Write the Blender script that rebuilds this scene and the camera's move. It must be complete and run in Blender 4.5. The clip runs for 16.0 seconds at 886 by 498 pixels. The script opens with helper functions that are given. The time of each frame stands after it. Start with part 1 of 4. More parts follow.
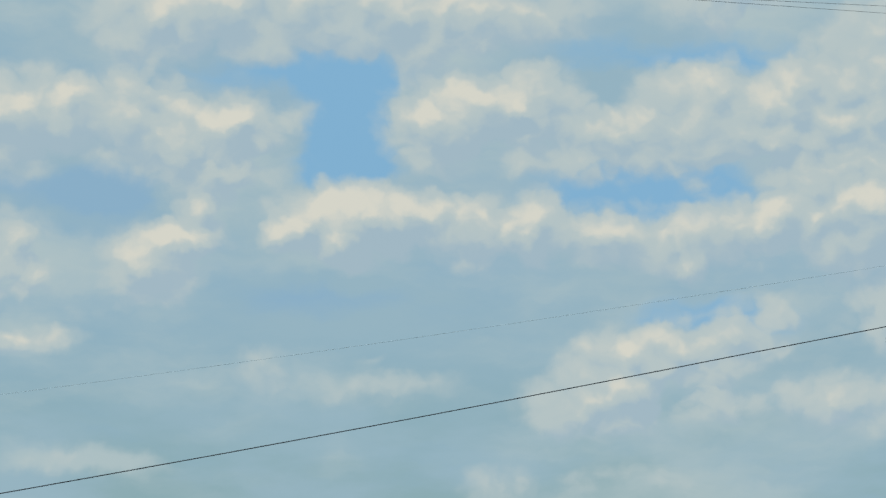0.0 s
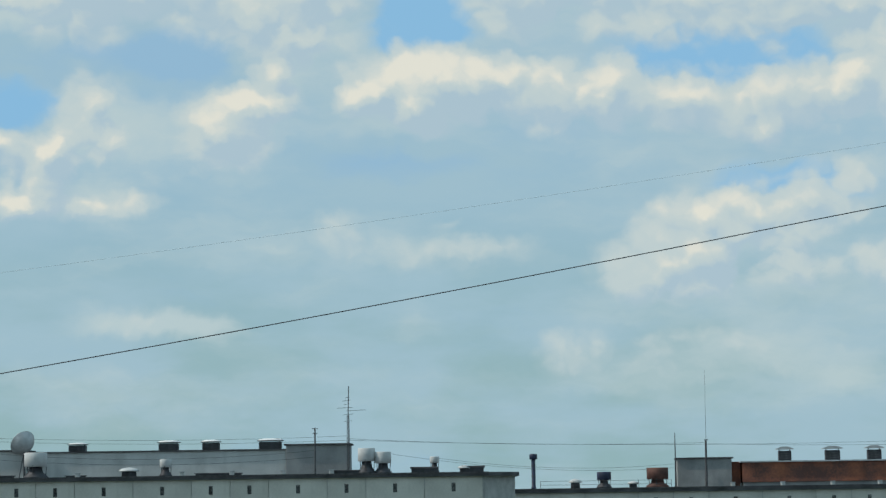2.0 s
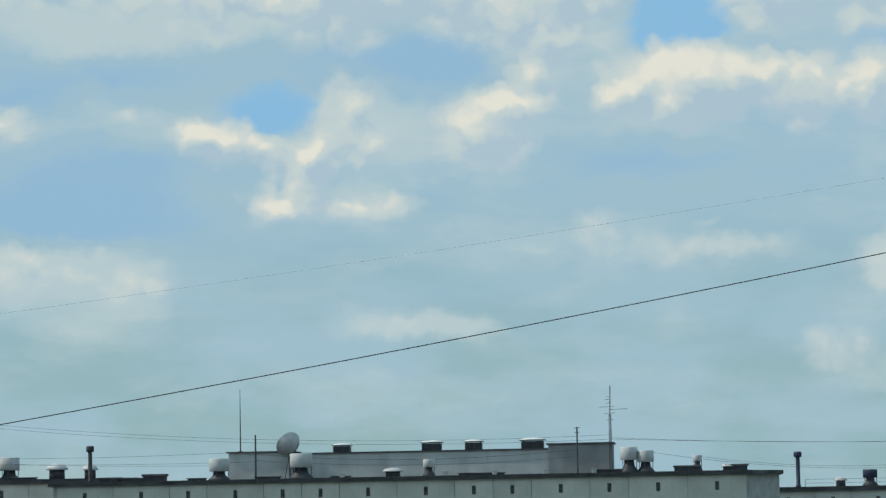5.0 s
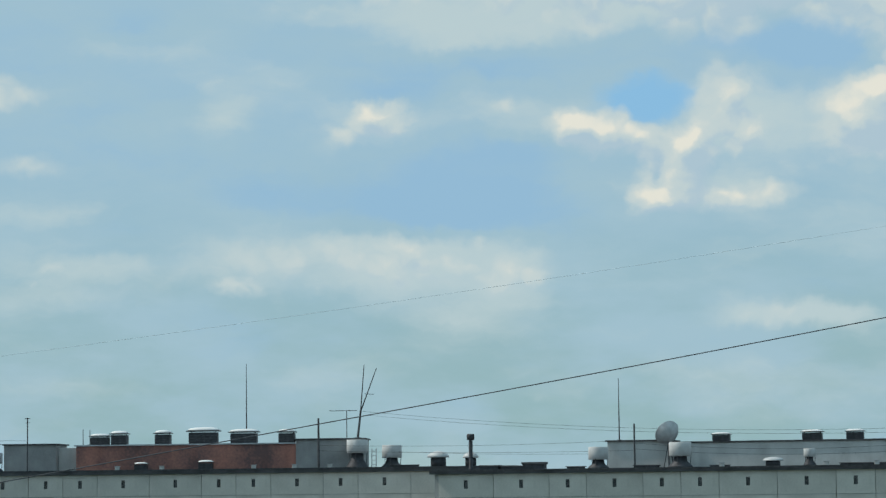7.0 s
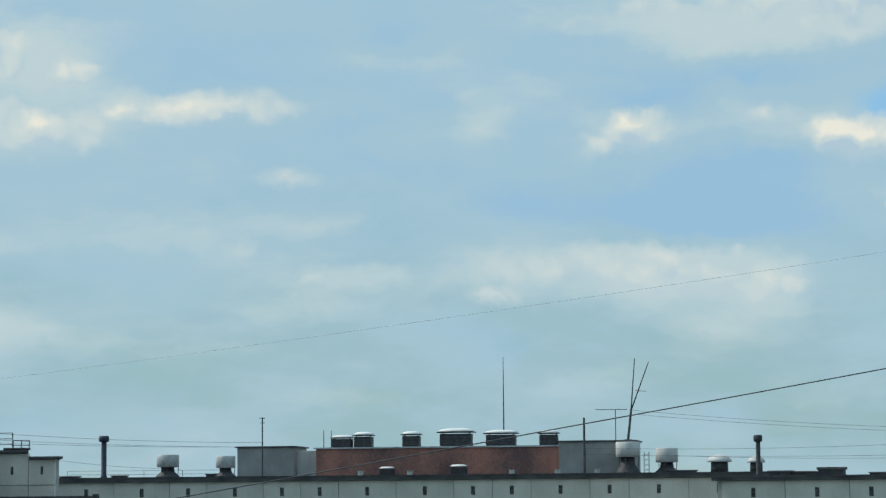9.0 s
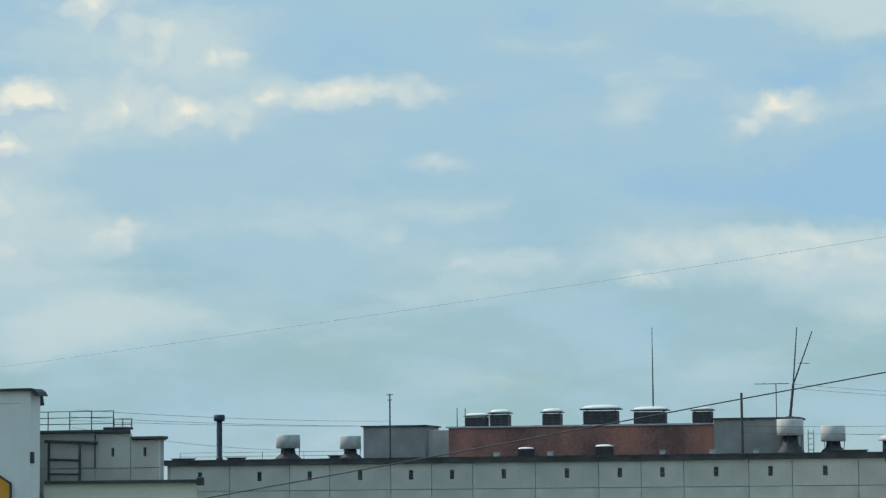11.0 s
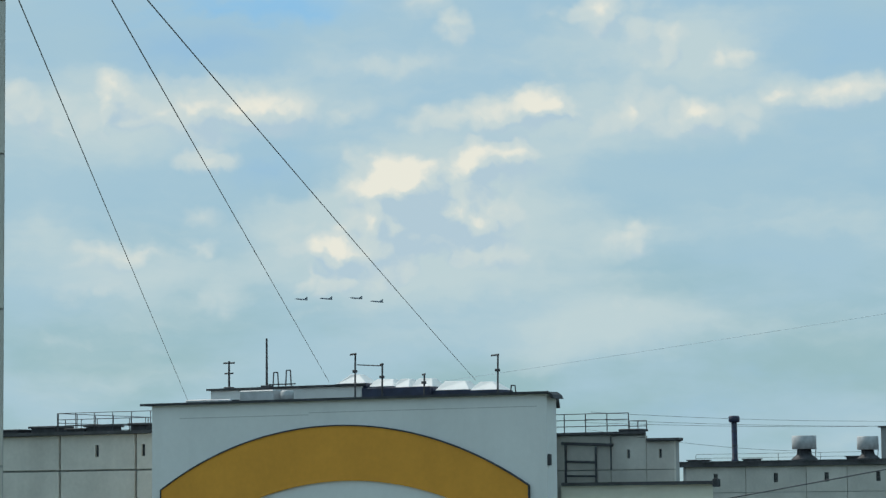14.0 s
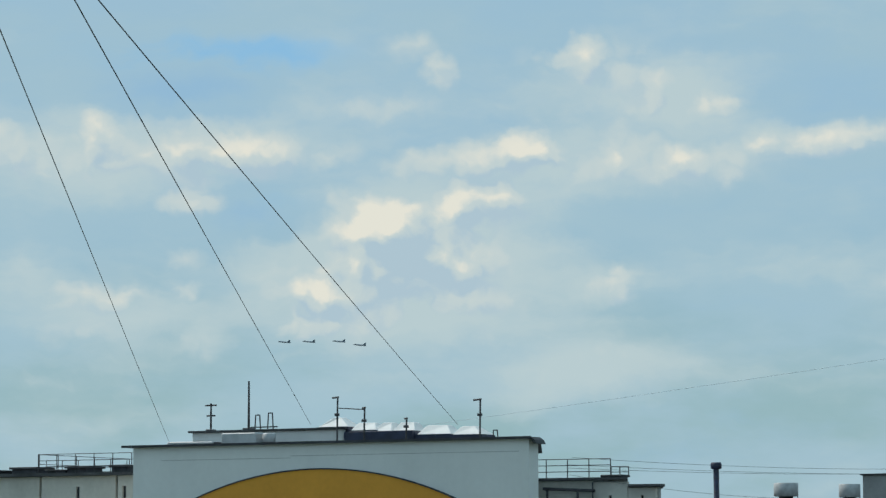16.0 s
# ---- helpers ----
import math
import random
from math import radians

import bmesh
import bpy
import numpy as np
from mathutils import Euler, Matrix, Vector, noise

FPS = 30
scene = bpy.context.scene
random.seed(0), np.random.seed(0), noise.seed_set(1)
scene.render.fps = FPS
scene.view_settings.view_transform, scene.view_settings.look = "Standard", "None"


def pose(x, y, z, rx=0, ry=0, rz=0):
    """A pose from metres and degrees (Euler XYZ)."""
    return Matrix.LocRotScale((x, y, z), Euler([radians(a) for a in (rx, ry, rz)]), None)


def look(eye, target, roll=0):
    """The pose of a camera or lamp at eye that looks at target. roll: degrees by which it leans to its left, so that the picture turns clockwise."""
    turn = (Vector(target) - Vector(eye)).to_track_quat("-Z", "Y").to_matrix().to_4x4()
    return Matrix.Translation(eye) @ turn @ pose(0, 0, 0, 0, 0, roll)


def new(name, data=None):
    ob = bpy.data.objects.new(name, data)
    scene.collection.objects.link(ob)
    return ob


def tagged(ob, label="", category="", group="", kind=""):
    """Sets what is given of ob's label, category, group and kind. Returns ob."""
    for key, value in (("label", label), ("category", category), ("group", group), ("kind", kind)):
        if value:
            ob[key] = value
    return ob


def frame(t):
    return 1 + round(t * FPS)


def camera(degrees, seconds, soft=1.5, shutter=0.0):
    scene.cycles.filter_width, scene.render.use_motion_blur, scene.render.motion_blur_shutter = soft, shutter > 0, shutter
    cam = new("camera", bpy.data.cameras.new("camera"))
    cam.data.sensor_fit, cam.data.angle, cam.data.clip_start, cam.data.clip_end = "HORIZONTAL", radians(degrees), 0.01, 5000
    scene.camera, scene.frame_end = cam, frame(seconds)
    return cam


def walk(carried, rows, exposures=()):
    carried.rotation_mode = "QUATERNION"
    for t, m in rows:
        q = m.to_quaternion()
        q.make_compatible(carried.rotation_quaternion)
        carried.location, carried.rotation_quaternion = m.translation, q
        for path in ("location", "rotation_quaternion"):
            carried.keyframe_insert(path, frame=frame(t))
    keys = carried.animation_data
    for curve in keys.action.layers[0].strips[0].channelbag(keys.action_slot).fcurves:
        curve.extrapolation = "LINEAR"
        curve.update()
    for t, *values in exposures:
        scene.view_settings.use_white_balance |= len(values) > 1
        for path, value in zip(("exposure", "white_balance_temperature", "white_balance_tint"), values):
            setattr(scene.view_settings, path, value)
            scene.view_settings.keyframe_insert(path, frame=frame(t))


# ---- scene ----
EYE = 26.0          # height of the lens over the ground


def turn(t, x, y, yaw, pitch, roll):
    a, e = radians(yaw), radians(pitch)
    way = Vector((math.sin(a) * math.cos(e), math.cos(a) * math.cos(e), math.sin(e)))
    eye = Vector((x, y, EYE))
    return t, look(eye, eye + 100 * way, roll)


cam = camera(19.77, 16.0, soft=1.35)
walk(cam, [
    turn(0, 0.50, 1.40, 22.18, 8.60, -0.76),
    turn(0.5, 1.40, 3.80, 22.80, 7.24, -0.70),
    turn(0.8, 2.43, 6.68, 23.11, 6.42, -1.01),
    turn(1, 2.43, 6.68, 22.94, 6.16, -0.58),
    turn(1.5, 1.32, 3.63, 21.49, 5.76, -0.76),
    turn(2, 0.00, 0.00, 20.42, 5.56, -0.79),
    turn(2.5, 0.00, 0.00, 18.90, 5.59, -0.78),
    turn(3, 0.00, 0.00, 16.63, 5.66, -0.76),
    turn(3.2, 0.00, 0.00, 16.00, 5.68, -0.80),
    turn(5.3, 0.00, 0.00, 14.22, 5.66, -0.80),
    turn(5.5, 0.00, 0.00, 13.68, 5.70, -0.46),
    turn(6, 0.00, 0.00, 11.59, 5.63, -0.78),
    turn(6.5, 0.00, 0.00, 8.51, 5.57, -0.71),
    turn(7, 0.00, 0.00, 6.02, 5.50, -0.64),
    turn(7.5, 0.00, 0.09, 4.15, 5.37, -0.56),
    turn(8, 0.20, 6.07, 2.54, 5.50, -0.54),
    turn(8.5, 0.42, 12.71, 1.20, 5.70, -0.59),
    turn(8.7, 0.52, 15.79, 0.76, 5.75, -0.52),
    turn(10.8, 1.14, 34.74, -2.71, 5.51, -0.52),
    turn(11, 1.14, 34.74, -3.19, 5.42, -0.54),
    turn(11.5, 1.14, 34.74, -4.99, 5.27, -0.82),
    turn(12, 1.14, 34.74, -7.66, 5.26, -0.96),
    turn(12.5, 1.14, 34.74, -10.57, 5.31, -0.80),
    turn(13, 1.14, 34.74, -12.93, 5.39, -0.59),
    turn(13.5, 1.14, 34.74, -14.28, 5.48, -0.56),
    turn(14, 1.14, 34.74, -14.72, 5.57, -0.65),
    turn(14.5, 1.14, 34.74, -13.28, 5.62, -0.53),
    turn(15, 1.14, 34.74, -12.46, 5.89, -0.52),
    turn(15.5, 1.14, 34.74, -13.75, 6.22, -0.34),
    turn(16, 1.14, 34.74, -14.34, 6.56, -0.19),
], exposures=[(0, -0.24), (0.6, -0.18), (1.2, -0.1), (2, -0.07), (7, -0.03), (8.7, 0.03), (11, 0.07), (13, 0.07), (16, -0.04)])

# ---- world, sun ----
SUN_AZ, SUN_EL = radians(-76), radians(46)
world = bpy.data.worlds.new("sky")
scene.world = world
world.use_nodes = True
wt = world.node_tree
wt.nodes.clear()


def made(tree, kind, operation="", use_clamp=False, data_type="", interpolation_type="", gradient_type=""):
    n = tree.nodes.new(kind)
    if operation:
        n.operation = operation
    if use_clamp:
        n.use_clamp = True
    if data_type:
        n.data_type = data_type
    if interpolation_type:
        n.interpolation_type = interpolation_type
    if gradient_type:
        n.gradient_type = gradient_type
    return n


def wnode(kind, **sets):
    return made(wt, kind, **sets)


def wmath(op, a, b=None, c=None, clamp=False):
    n = wnode("ShaderNodeMath", operation=op, use_clamp=clamp)
    for i, v in enumerate((a, b, c)):
        if v is None:
            continue
        if isinstance(v, (int, float)):
            n.inputs[i].default_value = v
        else:
            wt.links.new(v, n.inputs[i])
    return n.outputs[0]


def wvec(op, a, b=None, c=None):
    n = wnode("ShaderNodeVectorMath", operation=op)
    for i, v in enumerate((a, b, c)):
        if v is None:
            continue
        if isinstance(v, (tuple, list)):
            n.inputs[i].default_value = v
        else:
            wt.links.new(v, n.inputs[i])
    return n.outputs[0]


def wnoise(vec, scale, detail, rough, colour=False):
    n = wnode("ShaderNodeTexNoise")
    n.inputs["Scale"].default_value = scale
    n.inputs["Detail"].default_value = detail
    n.inputs["Roughness"].default_value = rough
    wt.links.new(vec, n.inputs["Vector"])
    return n.outputs["Color"] if colour else n.outputs[0]


def wstep(v, lo, hi):
    n = wnode("ShaderNodeMapRange", interpolation_type="SMOOTHSTEP")
    n.inputs["From Min"].default_value = lo
    n.inputs["From Max"].default_value = hi
    wt.links.new(v, n.inputs["Value"])
    return n.outputs[0]


def wmix(fac, a, b):
    n = wnode("ShaderNodeMix", data_type="RGBA")
    if isinstance(fac, float):
        n.inputs[0].default_value = fac
    else:
        wt.links.new(fac, n.inputs[0])
    for i, v in ((6, a), (7, b)):
        if isinstance(v, tuple):
            n.inputs[i].default_value = (*v, 1)
        else:
            wt.links.new(v, n.inputs[i])
    return n.outputs[2]


def srgb(r, g, b):
    return tuple(((c / 255 + 0.055) / 1.055) ** 2.4 if c > 10 else c / 3294 for c in (r, g, b))


# bearing and height over the horizon, in degrees, as a flat map of the sky
coord = wnode("ShaderNodeTexCoord").outputs["Generated"]
sep = wnode("ShaderNodeSeparateXYZ")
wt.links.new(coord, sep.inputs[0])
bearing = wmath("MULTIPLY", wmath("ARCTAN2", sep.outputs[0], sep.outputs[1]), 57.2958)
height = wmath("MULTIPLY", wmath("ARCSINE", sep.outputs[2]), 57.2958)
flat = wnode("ShaderNodeCombineXYZ")
wt.links.new(bearing, flat.inputs[0])
wt.links.new(height, flat.inputs[1])
flat = flat.outputs[0]
stretch = wvec("MULTIPLY", flat, (0.62, 1.0, 1.0))
swirl = wvec("MULTIPLY", wvec("SUBTRACT", wnoise(stretch, 0.42, 2.0, 0.5, True), (0.5, 0.5, 0.5)), (0.7, 0.5, 0))
ripple = wvec("MULTIPLY", wvec("SUBTRACT", wnoise(flat, 1.3, 2.0, 0.5, True), (0.5, 0.5, 0.5)), (0.55, 0.5, 0))
curl = wvec("MULTIPLY", wvec("SUBTRACT", wnoise(flat, 4.5, 2.0, 0.5, True), (0.5, 0.5, 0.5)), (0.2, 0.17, 0))
warped = wvec("ADD", wvec("ADD", wvec("ADD", flat, swirl), ripple), curl)
heaps, soft, gaps = [], [], []


def heap(*a):
    """A lump of heaped cloud: bearing, height, half-width, depth below its middle (degrees) and weight."""
    heaps.append(a)


def sheet(*a):
    """A soft sheet of thin cloud, or with a negative weight a dim lilac patch."""
    soft.append(a)


def gap(*a):
    """A hole to clear blue."""
    gaps.append(a)


# the heaped banks over the brown roof house
heap(15.76, 13.96, 2.34, 1.41, 0.9)
heap(18.87, 14.10, 3.03, 1.66, 1)
heap(21.81, 14.00, 2.60, 1.59, 0.9)
heap(24.16, 13.89, 2.25, 1.00, 0.6)
heap(28.65, 14.15, 2.16, 1.21, 0.7)
sheet(29.28, 13.63, 2.90, 1.15, 0.3)
heap(12.77, 11.94, 1.91, 1.46, 0.9)
heap(15.13, 11.69, 1.99, 1.76, 0.9)
heap(17.50, 11.63, 2.08, 0.95, 0.8)
heap(16.86, 10.66, 1.91, 1.71, 0.6)
heap(12.28, 11.09, 1.91, 1.51, 0.5)
sheet(15.01, 10.03, 1.74, 1.34, -0.8)
heap(16.29, 8.91, 1.30, 0.70, 0.9)
heap(16.61, 9.55, 0.61, 0.45, 0.7)
heap(15.53, 8.40, 1.47, 1.41, 0.6)
heap(12.88, 7.95, 0.61, 0.80, 0.6)
heap(12.68, 8.74, 1.39, 1.21, 0.5)
heap(22.04, 11.65, 1.56, 1.71, 1)
heap(23.86, 11.86, 2.25, 1.51, 1)
heap(26.24, 11.18, 1.47, 1.00, 0.8)
heap(28.07, 11.93, 1.82, 1.76, 1)
heap(30.18, 11.87, 1.39, 1.61, 0.9)
heap(32.37, 12.58, 2.25, 2.21, 1)
heap(25.39, 10.47, 2.94, 0.70, 0.5)
heap(29.19, 10.95, 3.03, 1.51, 0.5)
heap(32.36, 10.82, 2.16, 1.51, 0.6)
heap(19.30, 9.36, 1.39, 1.16, 0.9)
heap(20.20, 9.29, 1.56, 1.41, 1)
heap(21.56, 9.31, 1.65, 1.10, 0.8)
heap(23.04, 9.30, 0.87, 0.95, 0.7)
heap(24.20, 9.18, 0.87, 1.16, 1)
heap(25.61, 8.91, 1.21, 1.00, 0.8)
heap(27.15, 8.85, 1.56, 1.16, 0.8)
heap(28.94, 8.97, 1.91, 1.21, 0.7)
heap(31.68, 9.49, 3.03, 1.71, 1)
heap(32.27, 8.73, 2.16, 1.91, 0.7)
heap(18.53, 8.96, 0.69, 0.60, 0.7)
heap(23.16, 8.63, 1.73, 0.90, 0.6)
heap(27.64, 8.06, 0.52, 0.60, 0.5)
heap(19.81, 8.72, 0.69, 0.80, 0.7)
gap(20.03, 11.75, 1.41, 2.58, 1)
gap(18.28, 12.58, 4.64, 0.76, 0.6)
gap(27.25, 12.82, 4.80, 0.76, 0.6)
gap(20.08, 10.54, 1.99, 0.76, 0.6)
gap(26.79, 9.79, 3.97, 0.96, 0.9)
gap(28.37, 6.90, 2.81, 0.67, 0.5)
sheet(19.29, 7.50, 2.32, 0.57, -0.5)
sheet(27.50, 7.68, 3.31, 0.67, -0.3)
sheet(32.55, 7.71, 1.66, 1.34, -0.5)
heap(26.19, 6.16, 1.73, 1.26, 0.8)
heap(27.91, 6.34, 1.99, 1.21, 0.7)
heap(29.38, 6.95, 1.21, 1.05, 0.5)
heap(26.10, 5.24, 2.86, 1.21, 0.6)
heap(28.69, 5.07, 1.73, 0.70, 0.28)
heap(30.07, 5.11, 1.21, 0.80, 0.32)
heap(31.51, 5.01, 1.65, 1.16, 0.6)
sheet(28.39, 5.57, 5.38, 2.10, 0.3)
heap(32.07, 6.83, 1.47, 1.00, 0.5)
heap(18.14, 5.99, 1.04, 0.70, 0.28)
heap(19.92, 5.56, 2.25, 0.65, 0.28)
sheet(20.05, 5.65, 3.97, 1.05, 0.3)
heap(20.50, 6.17, 0.61, 0.28, 0.24)
heap(21.83, 5.68, 1.04, 0.50, 0.21)
sheet(19.78, 3.94, 0.99, 0.76, 0.5)
heap(25.39, 4.83, 1.91, 0.80, 0.32)
sheet(12.89, 6.61, 1.24, 0.76, 0.4)
sheet(16.74, 5.73, 0.99, 0.38, 0.3)

# low haze banks under them
heap(23.38, 3.32, 1.13, 0.85, 0.32)
heap(25.67, 3.32, 2.34, 0.90, 0.24)
sheet(26.43, 3.15, 5.38, 1.15, 0.4)
sheet(13.87, 3.93, 2.57, 0.57, 0.4)
sheet(12.67, 6.70, 1.49, 0.57, 0.4)
sheet(29.35, 2.46, 2.63, 1.34, 0.3)

# the broken cloud over the white roof house
heap(8.69, 8.43, 0.69, 0.60, 0.8)
heap(9.58, 8.24, 1.04, 0.85, 1)
heap(10.59, 8.06, 0.69, 0.60, 0.8)
heap(11.67, 7.83, 0.78, 0.80, 0.8)
heap(11.23, 7.16, 1.04, 1.10, 0.7)
heap(10.62, 6.59, 0.65, 0.50, 0.8)
heap(12.37, 6.66, 1.91, 0.60, 0.5)
heap(12.58, 9.01, 0.95, 1.21, 0.28)
sheet(13.02, 8.38, 1.99, 1.91, 0.35)
gap(10.53, 8.88, 1.57, 0.76, 0.8)
sheet(8.25, 9.75, 2.07, 1.15, -0.4)
sheet(12.71, 9.96, 3.72, 0.86, -0.4)
heap(9.39, 11.38, 3.72, 1.21, 0.32)
sheet(9.33, 11.01, 3.48, 0.76, 0.4)
sheet(16.91, 11.38, 2.48, 0.57, 0.4)
sheet(7.57, 4.97, 1.16, 1.15, 0.45)
heap(7.94, 4.85, 0.69, 0.70, 0.21)
sheet(14.07, 3.86, 2.57, 0.48, 0.4)
sheet(8.44, 7.80, 2.32, 1.05, -0.4)
sheet(12.11, 5.78, 2.15, 0.67, -0.2)
gap(19.87, 10.57, 1.32, 0.96, 0.5)
sheet(8.20, 2.20, 1.99, 0.76, 0.3)
sheet(8.13, 10.79, 5.79, 1.15, 0.5)
heap(8.97, 11.47, 4.07, 1.10, 0.28)
sheet(14.05, 9.65, 2.81, 1.15, -0.8)
sheet(17.02, 10.50, 2.32, 1.15, 0.5)
heap(17.28, 10.49, 1.73, 1.21, 0.32)
sheet(14.29, 7.62, 4.47, 1.72, 0.4)
heap(15.51, 8.20, 1.65, 1.16, 0.32)
sheet(20.40, 7.26, 4.29, 0.96, -0.4)
heap(5.81, 5.37, 2.86, 0.90, 0.24)
sheet(5.81, 5.28, 2.73, 0.86, 0.4)
heap(6.61, 8.50, 0.26, 0.25, 0.28)
heap(7.50, 8.77, 0.35, 0.35, 0.28)
sheet(15.02, 3.95, 1.49, 0.43, 0.4)
sheet(12.79, 3.87, 0.74, 0.29, 0.35)
sheet(5.93, 7.11, 2.90, 1.34, -0.6)
sheet(4.97, 9.11, 1.66, 0.57, -0.5)
sheet(6.22, 10.39, 3.31, 0.96, 0.4)
sheet(11.76, 2.55, 3.56, 0.57, 0.25)

# sheets and a long flat bank over the red roof house
heap(4.72, 8.61, 1.04, 0.60, 0.7)
heap(4.07, 8.18, 1.04, 0.52, 0.28)
sheet(4.46, 8.33, 1.99, 1.15, 0.35)
heap(0.81, 9.18, 0.43, 0.32, 0.24)
sheet(1.06, 8.34, 0.91, 0.96, 0.45)
heap(-3.17, 7.43, 1.39, 0.43, 0.24)
sheet(-2.04, 6.43, 2.48, 0.57, 0.4)
sheet(5.99, 7.23, 3.64, 0.48, 0.25)
heap(3.67, 5.27, 5.20, 1.02, 0.21)
sheet(4.81, 4.95, 6.79, 1.05, 0.5)
heap(1.31, 4.73, 0.78, 0.35, 0.5)
heap(3.18, 4.64, 0.30, 0.25, 0.28)
heap(6.93, 5.69, 0.43, 0.25, 0.21)
heap(8.01, 4.98, 0.69, 0.35, 0.21)
sheet(-1.79, 5.04, 1.49, 0.38, 0.3)
heap(-3.25, 4.69, 0.22, 0.30, 0.28)
sheet(13.93, 3.80, 2.63, 0.67, 0.35)
sheet(-1.73, 8.13, 2.90, 0.86, -0.5)
sheet(5.72, 6.43, 4.64, 0.83, -1)
sheet(4.72, 9.12, 1.99, 0.33, -0.7)
sheet(6.59, 9.57, 2.07, 0.57, -0.5)
sheet(-2.79, 4.98, 3.15, 1.05, 0.5)
sheet(-0.27, 8.90, 2.15, 0.48, -0.4)
sheet(-1.35, 5.42, 2.07, 0.19, -0.3)
sheet(3.32, 10.99, 3.15, 0.57, 0.5)
sheet(10.80, 11.01, 2.48, 0.38, 0.4)
heap(4.87, 11.12, 0.87, 0.45, 0.28)
sheet(-1.16, 9.84, 3.64, 0.76, 0.35)
sheet(7.81, 8.73, 1.99, 0.67, 0.4)
sheet(6.53, 9.77, 0.66, 0.86, 0.4)
sheet(-2.03, 2.52, 2.48, 0.76, 0.3)
sheet(4.92, 2.60, 3.31, 0.57, 0.25)
sheet(2.06, 6.85, 1.82, 0.76, -0.5)
sheet(4.99, 9.66, 2.90, 0.48, -0.5)
sheet(6.54, 7.03, 3.31, 1.15, -0.7)
sheet(2.22, 9.20, 1.99, 0.86, 0.35)
sheet(5.47, 8.26, 2.73, 1.62, 0.4)
sheet(3.58, 5.81, 5.46, 0.76, 0.3)
sheet(6.47, 3.86, 3.31, 1.15, 0.25)

# thin torn cloud beside the arch block
sheet(-10.19, 9.24, 4.72, 3.06, 0.3)
sheet(-8.41, 6.47, 3.72, 1.15, 0.3)
sheet(-11.31, 4.95, 3.39, 2.67, 0.35)
heap(-6.68, 8.94, 2.25, 0.60, 0.32)
heap(-10.44, 10.59, 1.99, 1.51, 0.24)
heap(-12.14, 8.66, 2.08, 1.31, 0.24)
heap(-9.11, 8.52, 2.42, 0.90, 0.28)
heap(-11.14, 10.87, 0.69, 0.70, 0.6)
heap(-12.28, 10.78, 0.69, 0.60, 0.28)
heap(-9.52, 10.24, 0.39, 0.75, 0.6)
heap(-8.15, 9.76, 0.78, 0.60, 0.5)
sheet(-8.79, 10.01, 1.57, 1.15, 0.5)
heap(-10.38, 8.56, 0.43, 0.45, 0.21)
heap(-8.91, 8.55, 0.78, 0.50, 0.6)
heap(-7.83, 8.16, 0.35, 0.40, 0.28)
heap(-5.07, 9.05, 2.86, 0.58, 0.55)
sheet(-6.74, 9.07, 0.91, 0.48, 0.4)
sheet(-11.89, 8.22, 1.66, 1.53, 0.4)
heap(-10.56, 5.87, 0.78, 0.65, 0.24)
sheet(-11.00, 5.77, 2.15, 0.86, 0.4)
heap(-4.26, 5.81, 0.52, 0.50, 0.24)
sheet(-2.72, 6.32, 1.66, 0.38, 0.3)
sheet(-10.24, 3.94, 2.81, 0.76, 0.3)
sheet(-1.16, 8.08, 2.65, 0.57, 0.3)
sheet(-2.88, 9.56, 4.06, 0.48, -0.5)
sheet(0.56, 7.67, 3.72, 0.57, -0.4)
sheet(-0.87, 10.36, 1.32, 0.57, -0.5)

# cumulus over the arch block
sheet(-20.89, 9.03, 6.62, 1.72, 0.35)
sheet(-21.52, 4.61, 5.79, 2.67, 0.4)
sheet(-9.33, 9.55, 4.97, 2.29, 0.3)
sheet(-17.08, 4.08, 4.97, 1.53, 0.2)
sheet(-20.25, 10.08, 2.81, 0.72, -0.6)
sheet(-18.47, 7.33, 1.82, 0.86, -0.5)
sheet(-8.43, 7.06, 3.72, 1.05, -0.35)
sheet(-5.83, 9.75, 2.07, 0.67, -0.4)
heap(-22.22, 8.96, 0.95, 0.95, 0.8)
heap(-19.99, 8.92, 2.25, 1.05, 0.7)
heap(-18.59, 8.90, 1.39, 0.85, 0.5)
heap(-16.86, 8.74, 1.13, 0.80, 0.28)
heap(-23.16, 8.50, 0.69, 0.50, 0.5)
heap(-20.09, 7.72, 1.00, 0.45, 0.6)
heap(-16.06, 7.09, 1.15, 1.35, 1.1)
heap(-15.46, 7.29, 0.95, 0.92, 0.9)
heap(-14.14, 7.50, 1.08, 0.97, 0.9)
heap(-12.95, 7.59, 1.39, 0.68, 0.6)
heap(-15.53, 6.53, 1.39, 1.10, 0.7)
heap(-14.19, 6.30, 1.30, 0.98, 0.8)
heap(-17.58, 5.54, 1.21, 1.13, 0.7)
heap(-16.31, 5.57, 1.73, 1.00, 0.6)
heap(-14.39, 5.46, 1.56, 0.70, 0.5)
heap(-15.54, 5.01, 0.52, 0.50, 0.28)
sheet(-15.28, 6.23, 4.30, 2.48, 0.9)
heap(-15.21, 6.86, 0.95, 1.56, 0.5)
heap(-24.36, 8.78, 1.47, 0.90, 0.6)
sheet(-23.42, 8.82, 3.31, 1.24, 0.4)
heap(-22.43, 5.48, 1.08, 0.50, 0.6)
heap(-21.39, 5.54, 0.87, 0.50, 0.6)
heap(-20.38, 5.75, 0.69, 0.35, 0.5)
heap(-20.25, 6.46, 0.87, 0.45, 0.21)
sheet(-23.66, 6.24, 1.16, 0.96, 0.45)
heap(-22.53, 4.62, 1.21, 0.45, 0.28)
